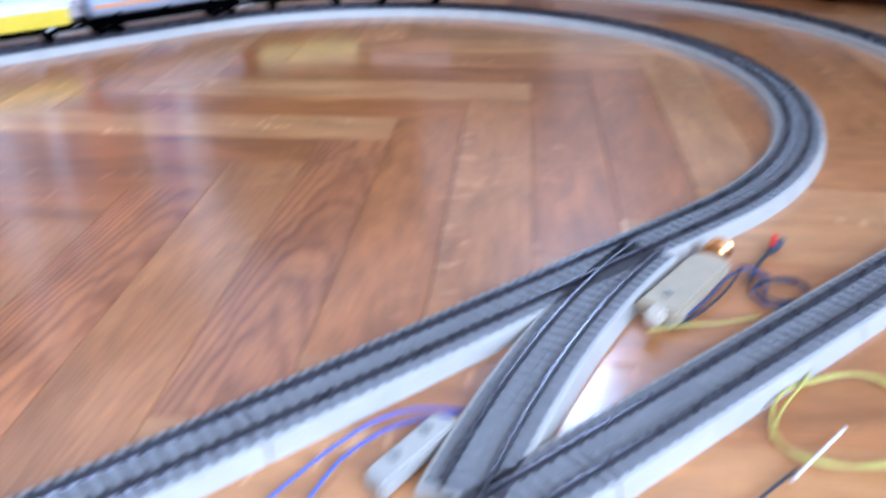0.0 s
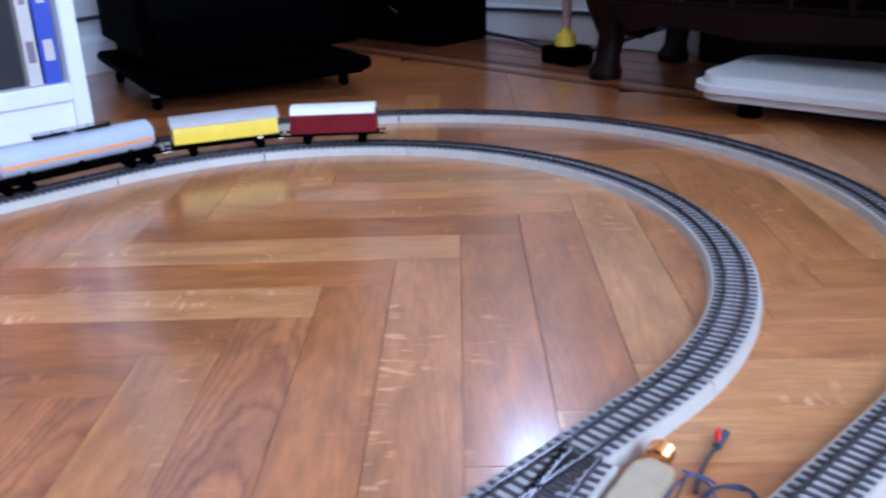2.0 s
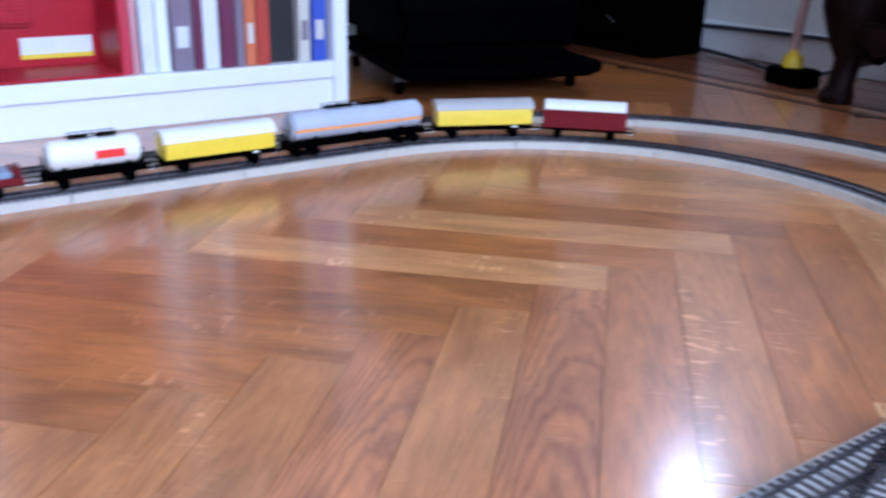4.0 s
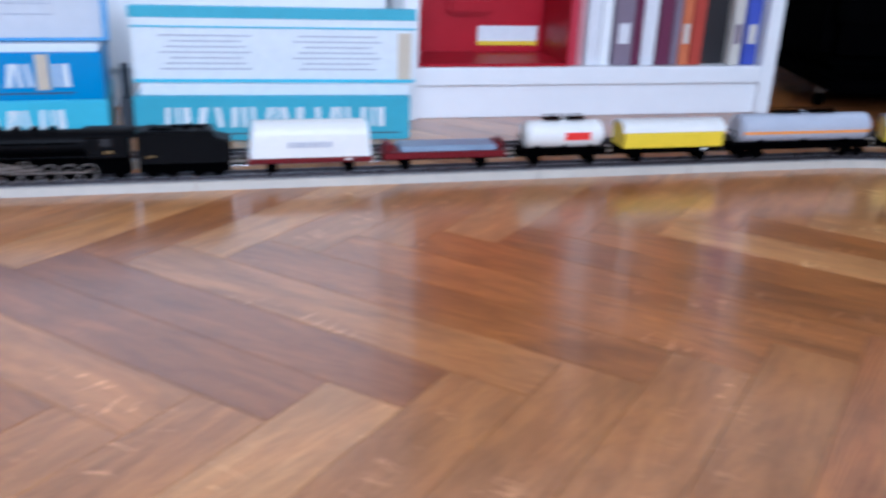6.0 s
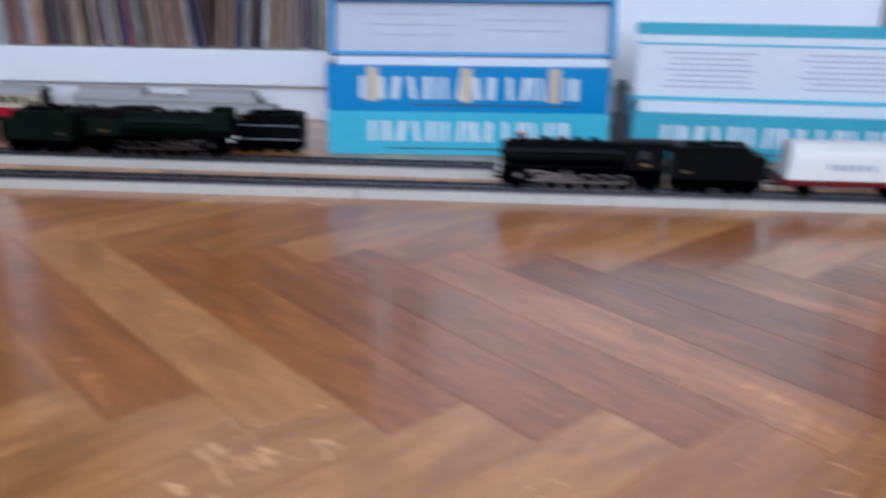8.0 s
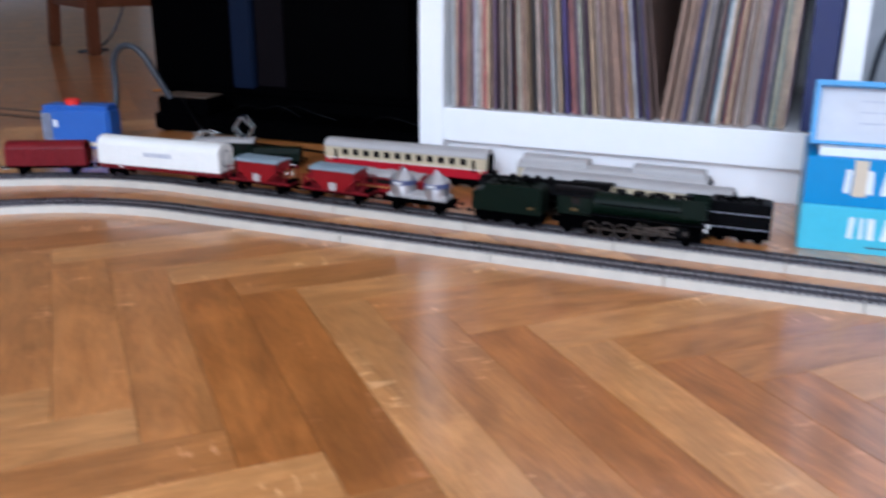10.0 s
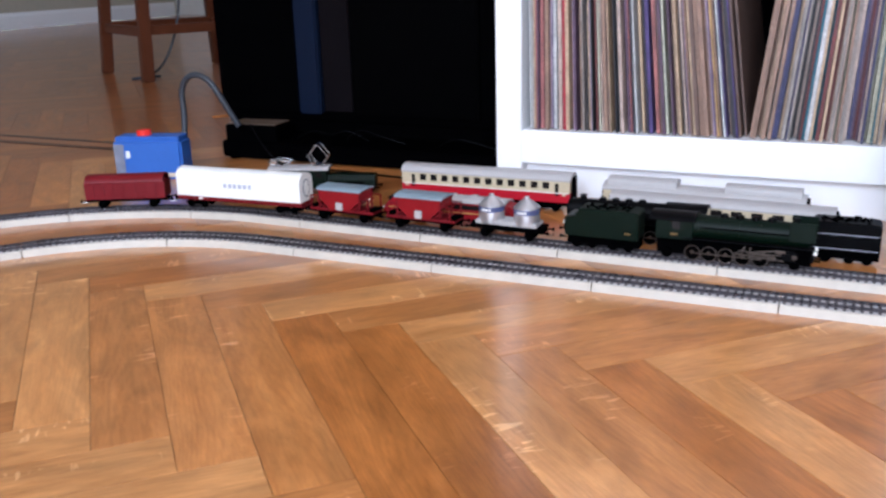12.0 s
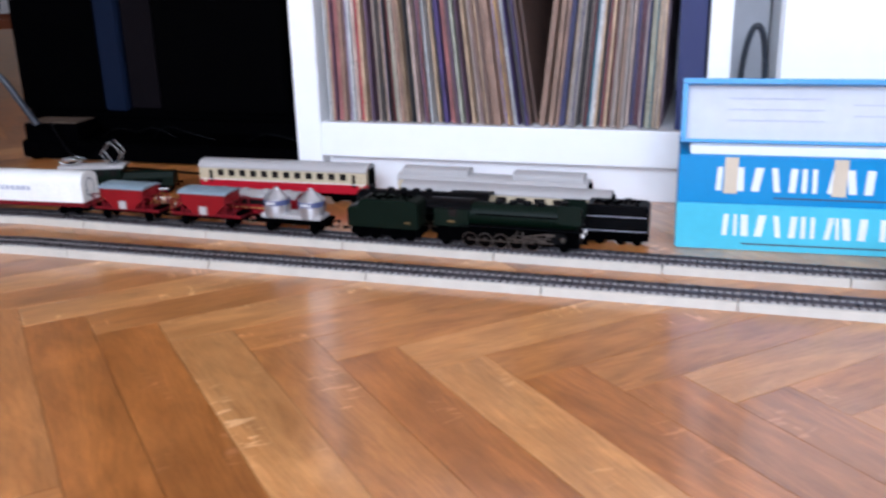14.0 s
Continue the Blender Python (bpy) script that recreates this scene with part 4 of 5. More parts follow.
def tank_wagon(name, label, L, r, shell, z, stripe=None, patch=None, long=False):
    t = thing(name, label, "model wagon")
    wagon_base(t, L, MATTBLACK, bogies=long)
    part("chassis", box(B(), L - 0.002, 0.022, 0.004, (0, 0, 0.0150), 0.0006), MATTBLACK, t)
    bm = B()
    rod(bm, r, L - 0.016, (0, 0, z), "x", 32, bevel=0.003)
    part("tank", bm, shell, t, smooth=True)
    for x in (-L * 0.3, 0, L * 0.3):
        part("saddle", box(B(), 0.004, r * 1.5, z - r * 0.8 - 0.014, (x, 0, (0.0145 + z - r * 0.8) / 2 + 0.002), 0.0005), MATTBLACK, t)
    bm = B()
    rod(bm, 0.0045, 0.004, (0, 0, z + r + 0.001), "z", 16, bevel=0.0006)
    part("filler_dome", bm, shell, t, smooth=True)
    bm = B()
    box(bm, L * 0.45, 0.010, 0.0008, (0, 0, z + r + 0.0020))
    for s in (-1, 1):
        box(bm, L * 0.45, 0.0007, 0.0007, (0, s * 0.005, z + r + 0.0055))
        for k in (-2, -1, 0, 1, 2):
            box(bm, 0.0007, 0.0007, 0.004, (k * L * 0.105, s * 0.005, z + r + 0.0038))
    part("walkway", bm, MATTBLACK, t, "black railed walkway")
    for d in (-1, 1):
        bm = B()
        for k in (-1, 0, 1):
            box(bm, 0.0008, 0.0008, 0.016, (d * (L / 2 - 0.004), k * 0.009, 0.0245))
        for zz in (0.024, 0.032):
            box(bm, 0.0008, 0.020, 0.0008, (d * (L / 2 - 0.004), 0, zz))
        part("end_rail", bm, MATTBLACK, t)
    for s in (-1, 1):
        if stripe:
            part("stripe", box(B(), L - 0.022, 0.0006, 0.0032, (0, s * (r * 0.985), z - r * 0.18)), stripe, t, "orange stripe")
        if patch:
            part("print_block", box(B(), L * 0.28, 0.0008, 0.0085, (-L * 0.13, s * (r + 0.0001), z), 0.0), patch, t, "plain red panel")
    return t


SILO = mat("bright_aluminium", (0.62, 0.62, 0.64), 0.30, 0.8, var=0.08)


def silo_wagon():
    L = 0.092
    t = thing("silo_wagon", "flat wagon with two polished silver silos banded blue", "model wagon")
    wagon_base(t, L, MATTBLACK)
    part("deck", box(B(), L - 0.002, 0.030, 0.004, (0, 0, 0.0150), 0.0006), MATTBLACK, t)
    part("skirt", box(B(), 0.078, 0.026, 0.005, (0, 0, 0.0195), 0.0012), SILVER, t, "bright metal skirt between the silos")
    for x in (-0.0225, 0.0225):
        bm = B()
        rod(bm, 0.0155, 0.022, (x, 0, 0.0290), "z", 28, bevel=0.0012)
        s = part("silo", bm, SILO, t, smooth=True)
        bm = B()
        rod(bm, 0.0158, 0.010, (x, 0, 0.0445), "z", 28, r2=0.0040)
        rod(bm, 0.0030, 0.003, (x, 0, 0.0505), "z", 12)
        part("cone", bm, SILO, s, "pale conical top", smooth=True)
        part("band", rod(B(), 0.0157, 0.0060, (x, 0, 0.0352), "z", 28), WIREBLUE, s, "dark blue band", smooth=True)
        for a in (-112, -100, -88, -76, 64, 76, 88, 100):
            bm = box(B(), 0.0022, 0.0006, 0.0030)
            bmesh.ops.transform(bm, matrix=pose(x + 0.0158 * math.cos(radians(a)), 0.0158 * math.sin(radians(a)), 0.0352, 0, 0, a + 90), verts=bm.verts)
            part("print_bar", bm, IVORY, s)
        for k in range(4):
            a = math.pi / 4 + k * math.pi / 2
            part("strut", rod(B(), 0.0010, 0.012, (x + 0.0150 * math.cos(a), 0.0150 * math.sin(a), 0.0210), "z", 6), SILVER, s)
    return t


WAGRED = mat("hopper_red", (0.21, 0.006, 0.009), 0.45, spec=0.2, var=0.15)


def hopper_wagon():
    L = 0.100
    t = thing("hopper_wagon", "deep red hopper wagon with pale grey lid", "model wagon", "pair of red hoppers")
    wagon_base(t, L, MATTBLACK)
    part("sole_bar", box(B(), L - 0.004, 0.026, 0.004, (0, 0, 0.0150), 0.0006), DKRED, t)
    bm = prism(B(), [(-0.030, 0.0420), (0.030, 0.0420), (0.030, 0.0300), (0.015, 0.0165), (-0.015, 0.0165), (-0.030, 0.0300)], -0.0160, 0.0160, "y")
    part("hopper", bm, WAGRED, t)
    part("lid", prism(B(), roof_arch(0.037, 0.0425, 0.0035, 0.0014), -0.033, 0.033), LIDGREY, t, "blue-grey curved lid", smooth=True)
    for s in (-1, 1):
        for x in (-0.043, -0.030, 0.030, 0.043):
            part("post", box(B(), 0.0018, 0.0016, 0.026 if abs(x) < 0.04 else 0.018, (x, s * 0.0160, 0.0285 if abs(x) < 0.04 else 0.0250), 0.0002), DKRED, t)
        part("top_rail", box(B(), 0.064, 0.0016, 0.0022, (0, s * 0.0166, 0.0408), 0.0002), WAGRED, t)
        for d in (-1, 1):
            part("hand_rail", box(B(), 0.014, 0.0012, 0.0012, (d * 0.0365, s * 0.0160, 0.0335), 0.0002), DKRED, t)
            part("brace", box(B(), 0.020, 0.0012, 0.0016, (d * 0.027, s * 0.0162, 0.0225), 0.0002, (0, -42 * d, 0)), DKRED, t)
        part("chute", box(B(), 0.010, 0.004, 0.010, (0.0, s * 0.0165, 0.0215), 0.0008), SILVER, t, "pale discharge chute")
    for d in (-1, 1):
        part("end_platform", box(B(), 0.012, 0.026, 0.0012, (d * 0.043, 0, 0.0176)), MATTBLACK, t)
    return t


def gondola(name, label, L, side, inside):
    t = thing(name, label, "model wagon")
    wagon_base(t, L, MATTBLACK)
    part("body", box(B(), L - 0.003, 0.032, 0.024, (0, 0, 0.0265), 0.001), side, t)
    part("tarpaulin", prism(B(), roof_arch(0.0325, 0.0385, 0.0095), -L / 2 + 0.003, L / 2 - 0.003), inside, t, "pale cover", smooth=True)
    for s in (-1, 1):
        for k in range(1, 8):
            part("rib", box(B(), 0.0014, 0.0010, 0.022, (-L / 2 + L * k / 8, s * 0.0164, 0.0265), 0.0002), side, t)
    return t


def coach(label, L, windows=12, pods=False):
    t = thing("passenger_coach", label, "model coach")
    for x in (-L * 0.36, L * 0.36):
        for dx in (-0.013, 0.013):
            axle_pair(t, x + dx, 0.0055)
        for s in (-1, 1):
            part("bogie_frame", box(B(), 0.038, 0.0018, 0.005, (x, s * 0.0115, 0.0065), 0.0006), MATTBLACK, t)
    part("underframe", box(B(), L * 0.97, 0.024, 0.006, (0, 0, 0.0105), 0.0008), MATTBLACK, t)
    bm = prism(B(), [(-0.0170, 0.0130), (0.0170, 0.0130), (0.0170, 0.0245), (-0.0170, 0.0245)], -L / 2, L / 2)
    part("lower_body", bm, RED, t, "red lower side")
    bm = prism(B(), [(-0.0168, 0.0245), (0.0168, 0.0245), (0.0162, 0.0400), (-0.0162, 0.0400)], -L / 2, L / 2)
    part("upper_body", bm, CREAM, t, "cream window band")
    part("roof", prism(B(), roof_arch(0.0340, 0.0398, 0.0080, 0.0016), -L / 2 - 0.001, L / 2 + 0.001), SILVER, t, "silver-grey roof", smooth=True)
    part("roof_core", prism(B(), [(0.0155 * math.cos(math.pi * i / 8), 0.0392 + 0.0062 * math.sin(math.pi * i / 8)) for i in range(9)], -L / 2 + 0.001, L / 2 - 0.001), SILVER, t)
    if pods:
        for x in (-L * 0.30, L * 0.30):
            bm = prism(B(), arch(0.026, 0.006, 0.011), x - 0.045, x + 0.045)
            bmesh.ops.translate(bm, vec=(0, 0, 0.0445), verts=bm.verts)
            part("roof_pod", bm, SILVER, t, "raised silver roof section", smooth=True)
    step = (L - 0.050) / windows
    for s in (-1, 1):
        for k in range(windows):
            part("window", box(B(), step * 0.56, 0.0008, 0.0078, (-L / 2 + 0.025 + step * (k + 0.5), s * 0.01665, 0.0330), 0.0003), GLASS, t)
        for x in (-L / 2 + 0.008, -L / 2 + 0.018, L / 2 - 0.018, L / 2 - 0.008):
            part("door", box(B(), 0.0050, 0.0008, 0.0150, (x, s * 0.0169, 0.0285), 0.0002), GLASS if abs(x) < L / 2 - 0.012 else CREAM, t)
        part("lining", box(B(), L * 0.99, 0.0006, 0.0008, (0, s * 0.0171, 0.0245)), IVORY, t)
    for d in (-1, 1):
        part("gangway", box(B(), 0.004, 0.016, 0.028, (d * (L / 2 + 0.002), 0, 0.0285), 0.001), MATTBLACK, t, "black gangway bellows")
        coupling(t, d * (L / 2 + 0.002), d)
    return t


CARRED = mat("railcar_red", (0.24, 0.006, 0.012), 0.4, spec=0.3, var=0.12, scale=40)
STRAW = mat("straw_line", (0.55, 0.36, 0.10), 0.45)


def railcar():
    L = 0.20
    t = thing("diesel_railcar", "crimson streamlined diesel railcar with grey roof and yellow line", "model railcar")
    bm = prism(B(), [(-L / 2, 0.010), (L / 2, 0.010), (L / 2 - 0.002, 0.024), (L / 2 - 0.020, 0.040), (-L / 2 + 0.020, 0.040), (-L / 2 + 0.002, 0.024)], -0.0165, 0.0165, "y")
    bmesh.ops.bevel(bm, geom=bm.edges[:], offset=0.004, segments=3, affect="EDGES", clamp_overlap=True)
    part("body", bm, CARRED, t, smooth=True)
    part("roof", prism(B(), roof_arch(0.030, 0.0385, 0.0065), -L / 2 + 0.022, L / 2 - 0.022), SILVER, t, "grey roof", smooth=True)
    for s in (-1, 1):
        part("window_band", box(B(), L - 0.060, 0.0008, 0.007, (0, s * 0.0166, 0.0320), 0.0003), GLASS, t)
        part("lining", box(B(), L - 0.020, 0.0008, 0.0014, (0, s * 0.0167, 0.0235)), STRAW, t, "straw-yellow line")
    for d in (-1, 1):
        part("windscreen", box(B(), 0.0010, 0.022, 0.009, (d * (L / 2 - 0.0098), 0, 0.0325), 0.0003, (0, d * 48 - 0, 0)), GLASS, t)
        for s in (-1, 1):
            part("headlamp", rod(B(), 0.0020, 0.0020, (d * (L / 2 - 0.0005), s * 0.010, 0.0190), "x", 10), IVORY, t)
        for dx in (-0.012, 0.012):
            axle_pair(t, d * L * 0.32 + dx, 0.0055)
    for k in range(5):
        part("roof_vent", box(B(), 0.010, 0.008, 0.003, (-0.06 + 0.03 * k, 0, 0.0455), 0.0008), SILVER, t)
    return t


def electric_loco():
    t = thing("electric_locomotive", "dark green centre-cab electric locomotive with raised pantographs", "model locomotive")
    for d in (-1, 1):
        bm = prism(B(), [(-0.0130, 0.012), (0.0130, 0.012), (0.0130, 0.024), (0.0090, 0.031), (-0.0090, 0.031), (-0.0130, 0.024)], 0.0, 0.072)
        bmesh.ops.translate(bm, vec=(0.044 if d > 0 else -0.116, 0, 0), verts=bm.verts)
        part("hood", bm, GREEN, t)
        for s in (-1, 1):
            for k in range(4):
                wheel(t, d * (0.050 + 0.018 * k), s * 0.0105, 0.0072, name="driving_wheel", rim=False)
            part("side_rod", box(B(), 0.060, 0.0010, 0.0022, (d * 0.078, s * 0.0132, 0.0072), 0.0003), CHROME, t)
            part("louvre", box(B(), 0.040, 0.0008, 0.006, (d * 0.080, s * 0.0133, 0.0185)), MATTBLACK, t)
        buffers(t, d * 0.116, d=d)
    part("cab_body", box(B(), 0.086, 0.032, 0.028, (0, 0, 0.0260), 0.0012), GREEN, t)
    part("cab_roof", prism(B(), roof_arch(0.034, 0.0402, 0.0045), -0.047, 0.047), SILVER, t, "grey cab roof", smooth=True)
    for s in (-1, 1):
        for x in (-0.032, -0.014, 0.014, 0.032):
            part("window", box(B(), 0.009, 0.0008, 0.008, (x, s * 0.0162, 0.0330), 0.0003), GLASS, t)
    for x, up, reach in ((-0.030, 0.008, 0.017), (0.030, 0.030, 0.015)):
        p = part("pantograph", box(B(), 0.016, 0.020, 0.0012, (x, 0, 0.0460), 0.0003), CHROME, t, "folded bright wire pantograph" if up < 0.01 else "raised bright wire pantograph")
        for s in (-1, 1):
            for d in (-1, 1):
                foot, knee, head = (x + d * 0.006, s * 0.008, 0.0465), (x + d * reach, s * 0.0085, 0.0465 + up * 0.45), (x + d * 0.002, s * 0.009, 0.0465 + up)
                tube("pantograph_arm", [foot, tuple((u + v) / 2 for u, v in zip(foot, knee)), knee], 0.0006, CHROME, p)
                tube("pantograph_arm", [knee, tuple((u + v) / 2 for u, v in zip(knee, head)), head], 0.0006, CHROME, p)
        part("contact_shoe", box(B(), 0.005, 0.028, 0.0012, (x, 0, 0.0470 + up), 0.0003), CHROME, p)
        for d in (-1, 1):
            tube("cross_wire", [(x + d * reach, -0.0085, 0.0465 + up * 0.45), (x + d * reach, 0.0, 0.0465 + up * 0.45), (x + d * reach, 0.0085, 0.0465 + up * 0.45)], 0.0005, CHROME, p)
    return t


def set_on(t, line, s, z, back=False):
    c, a = line.at(s), line.ahead(s, 0.03)
    t.matrix_world = pose(c.x, c.y, z, 0, 0, math.degrees(a) + (180 if back else 0))
    return t


# the goods train on the inner loop, running round to the left along the shelves
S0 = INNER.run_at_x(0.205)
ZR = RAIL_H
set_on(steam_loco("black tender locomotive with bright rods and a red chimney cap", BLACK, deflector=False, cap=True), INNER, S0 - 0.086, ZR)
tn = set_on(tender("black four-axle tender with coal load behind the engine", BLACK), INNER, S0 - 0.2170, ZR)
tn.scale = (1.06, 1.0, 1.0)
set_on(covered_wagon("barrel_wagon", "white barrel-roofed wagon on an oxide-red underframe", 0.128, IVORY, IVORY, DKRED, 0.0400, 0.0540, ends=CARTON, text=PALEINK, hip=0.004), INNER, S0 - 0.342, ZR)
set_on(flat_wagon(), INNER, S0 - 0.484, ZR)
set_on(tank_wagon("tank_wagon", "white tank wagon with a plain red panel and black walkway", 0.105, 0.0150, IVORY, 0.0330, patch=SIGNAL), INNER, S0 - 0.620, ZR)
set_on(covered_wagon("van_wagon", "yellow van with a white arched roof", 0.128, YELLOW, IVORY, MATTBLACK, 0.0360, 0.0470), INNER, S0 - 0.750, ZR)
set_on(tank_wagon("tank_wagon", "long pale grey tank wagon with an orange stripe", 0.190, 0.0165, GREY, 0.0345, stripe=ORANGE, long=True), INNER, S0 - 0.922, ZR)
set_on(covered_wagon("van_wagon", "yellow van with a pale grey arched roof", 0.128, YELLOW, SILVER, MATTBLACK, 0.0380, 0.0480), INNER, S0 - 1.095, ZR)
set_on(gondola("open_wagon", "red high-sided wagon under a pale cover", 0.108, DKRED, IVORY), INNER, S0 - 1.227, ZR)

# the second train on the outer loop, facing the other way
S1 = OUTER.run_at_x(-0.086)
set_on(steam_loco("dark green tender locomotive with bright rods", GREEN, deflector=True), OUTER, S1 + 0.087, ZR, True)
set_on(tender("dark green four-axle tender behind the green engine", GREEN), OUTER, S1 + 0.228, ZR, True)
set_on(silo_wagon(), OUTER, S1 + 0.345, ZR, True)
hop = set_on(hopper_wagon(), OUTER, S1 + 0.459, ZR, True)
S2 = S1 + 0.574
c2, ang2 = OUTER.at(S2), OUTER.ahead(S2, 0.03)
copy_thing(hop, pose(c2.x, c2.y, ZR, 0, 0, math.degrees(ang2) + 180))
set_on(covered_wagon("sliding_wall_wagon", "long white rounded van on an oxide-red underframe", 0.200, IVORY, IVORY, DKRED, 0.0440, 0.0560, w=0.034, ends=IVORY, text=PALEINK, long=True, ring=True), OUTER, S1 + 0.738, ZR, True)
set_on(gondola("open_wagon", "dark red high-sided wagon at the rear of the second train", 0.115, DKRED, DKRED), OUTER, S1 + 0.912, ZR, True)

# stock parked on the floor in front of the record shelf
coach("cream and red express coach, silver roof, parked on the floor", 0.250).matrix_world = pose(-0.533, 0.300, 0.0, 0, 0, 1) @ Matrix.Diagonal((1, 1, 1.14, 1))
coach("cream and red express coach beside the parked locomotive", 0.262, windows=9).matrix_world = pose(-0.208, 0.244, 0.0, 0, 0, -2)
coach("cream and red coach with two raised silver roof sections", 0.250, windows=9, pods=True).matrix_world = pose(-0.236, 0.296, 0.0, 0, 0, -2)
steam_loco("black tender locomotive parked on the floor without rods showing", BLACK, deflector=False, drivers=4).matrix_world = pose(-0.300, 0.193, 0.0, 0, 0, 182)
tender("black tender with thin white lines parked on the floor", BLACK, lined=True).matrix_world = pose(-0.071, 0.190, 0.0, 0, 0, 0)
railcar().matrix_world = pose(-0.537, 0.192, 0.0, 0, 0, -1) @ Matrix.Diagonal((1, 1, 0.88, 1))
electric_loco().matrix_world = pose(-0.826, 0.272, 0.0, 0, 0, 18)

# ---- the corner beyond the record shelf ----
hifi = thing("equipment_cabinet", "tall black equipment cabinet with a glossy glass door", "cabinet")
GLOSS = mat("black_gloss", (0.0008, 0.0008, 0.001), 0.3, var=0.2, spec=0.012)
SMOKED = mat("smoked_panel", (0.005, 0.004, 0.005), 0.45, var=0.2, scale=6, spec=0.02)
STEELBLUE = mat("blue_edge_trim", (0.005, 0.009, 0.022), 0.3, var=0.15, scale=6, spec=0.1)
part("body", box(B(), 0.60, 0.20, 1.15, (-0.872, 0.654, 0.635), 0.004), MATTBLACK, hifi)
part("side_column", box(B(), 0.175, 0.012, 1.12, (-1.086, 0.550, 0.635), 0.002), MATTBLACK, hifi)
part("edge_trim", box(B(), 0.046, 0.016, 1.12, (-0.974, 0.549, 0.635), 0.003), STEELBLUE, hifi, "blue-grey edge trim")
part("door_panel", box(B(), 0.058, 0.006, 1.10, (-0.918, 0.552, 0.63), 0.001), SMOKED, hifi, "smoked grey panel")
part("door_panel", box(B(), 0.240, 0.010, 1.12, (-0.762, 0.550, 0.635), 0.002), GLOSS, hifi, "glossy black panel")
part("base", box(B(), 0.60, 0.19, 0.026, (-0.872, 0.655, 0.047), 0.003), MATTBLACK, hifi)
low = thing("low_platform", "flat black platform under the cabinet", "platform")
part("board", box(B(), 0.56, 0.29, 0.030, (-0.838, 0.605, 0.019), 0.003), MATTBLACK, low)
for x in (-1.10, -0.58):
    for y in (0.475, 0.735):
        part("foot", rod(B(), 0.010, 0.004, (x, y, 0.002), "z", 12), MATTBLACK, low)
pw = thing("power_supply", "black transformer block with the floor's reflection painted on its top", "transformer")
part("body", box(B(), 0.105, 0.06, 0.030, (0, 0, 0.015), 0.002), MATTBLACK, pw)
# brown paint here carries the floor's reflection on a black top
part("top_plate", box(B(), 0.098, 0.054, 0.002, (0, 0, 0.031), 0.0008), mat("reflected_floor_brown", (0.10, 0.07, 0.05), 0.4), pw)
pw.matrix_world = pose(-1.055, 0.492, 0.034, 0, 0, 4)

can = thing("blue_can", "blue metal can with a red screw cap", "can")
bm = box(B(), 0.118, 0.045, 0.066, (0, 0, 0.033), 0.004)
part("body", bm, CANBLUE, can, smooth=True)
part("shoulder", box(B(), 0.112, 0.040, 0.006, (0, 0, 0.068), 0.002), CANBLUE, can)
bm = B()
rod(bm, 0.012, 0.010, (-0.012, 0, 0.075), "z", 18, bevel=0.001)
part("label_strip", box(B(), 0.094, 0.0458, 0.008, (0.011, 0, 0.008), 0.0006), TAPE, can, "yellowed strip along the foot")
part("print_mark", box(B(), 0.007, 0.0006, 0.012, (-0.034, -0.0228, 0.042)), CARTON, can, "small white print mark")
part("cap", bm, SIGNAL, can, "red cap", smooth=True)
part("grey_end", box(B(), 0.022, 0.0456, 0.058, (-0.0485, 0, 0.033), 0.003), mat("scuffed_grey", (0.16, 0.18, 0.24), 0.5, var=0.5, scale=60), can, "scuffed grey end panel")
can.matrix_world = pose(-1.135, 0.300, 0.0, 0, 0, 17)
tagged(tube("looped_cable", [(-1.158, 0.40, 0.003), (-1.16, 0.42, 0.08), (-1.166, 0.42, 0.13), (-1.14, 0.42, 0.160), (-1.10, 0.42, 0.152), (-1.075, 0.43, 0.10), (-1.06, 0.44, 0.066)], 0.0055, CABLE),
       "thick dark grey cable arching up from the floor", "cable")
tagged(tube("floor_cable", [(-1.05, 0.46, 0.066), (-1.0, 0.425, 0.03), (-0.95, 0.41, 0.004), (-0.85, 0.42, 0.004), (-0.72, 0.40, 0.004)], 0.0018, BLACK),
       "thin black cable trailing over the floor", "cable")


def stool():
    t = thing("wooden_stool", "red-brown stained wooden stool with stretchers", "stool")
    h, a, b = 0.62, 0.17, 0.13
    for sx in (-1, 1):
        for sy in (-1, 1):
            bm = B()
            box(bm, 0.036, 0.036, h, (0, 0, h / 2), 0.004)
            for v in bm.verts:
                v.co.x += sx * (a + (h - v.co.z) * 0.06)
                v.co.y += sy * (a + (h - v.co.z) * 0.06)
            part("leg", bm, CHAIRWOOD, t)
    for s in (-1, 1):
        part("stretcher", box(B(), 2 * a + 0.04, 0.022, 0.030, (0, s * (a + 0.027), 0.155), 0.003), CHAIRWOOD, t)
        part("stretcher", box(B(), 0.022, 2 * a + 0.04, 0.030, (s * (a + 0.024), 0, 0.160), 0.003), CHAIRWOOD, t)
    part("seat", box(B(), 0.42, 0.42, 0.03, (0, 0, h + 0.015), 0.006), CHAIRWOOD, t)
    return t


stool().matrix_world = pose(-2.212, 1.685, 0.0, 0, 0, -29)
tagged(tube("trailing_wire", [(-2.15, 1.62, 0.5), (-2.10, 1.58, 0.25), (-2.14, 1.50, 0.03), (-2.2, 1.42, 0.003), (-2.26, 1.46, 0.003), (-2.2, 1.54, 0.003)], 0.004, CABLE),
       "thin dark wire hanging beside the stool", "cable")

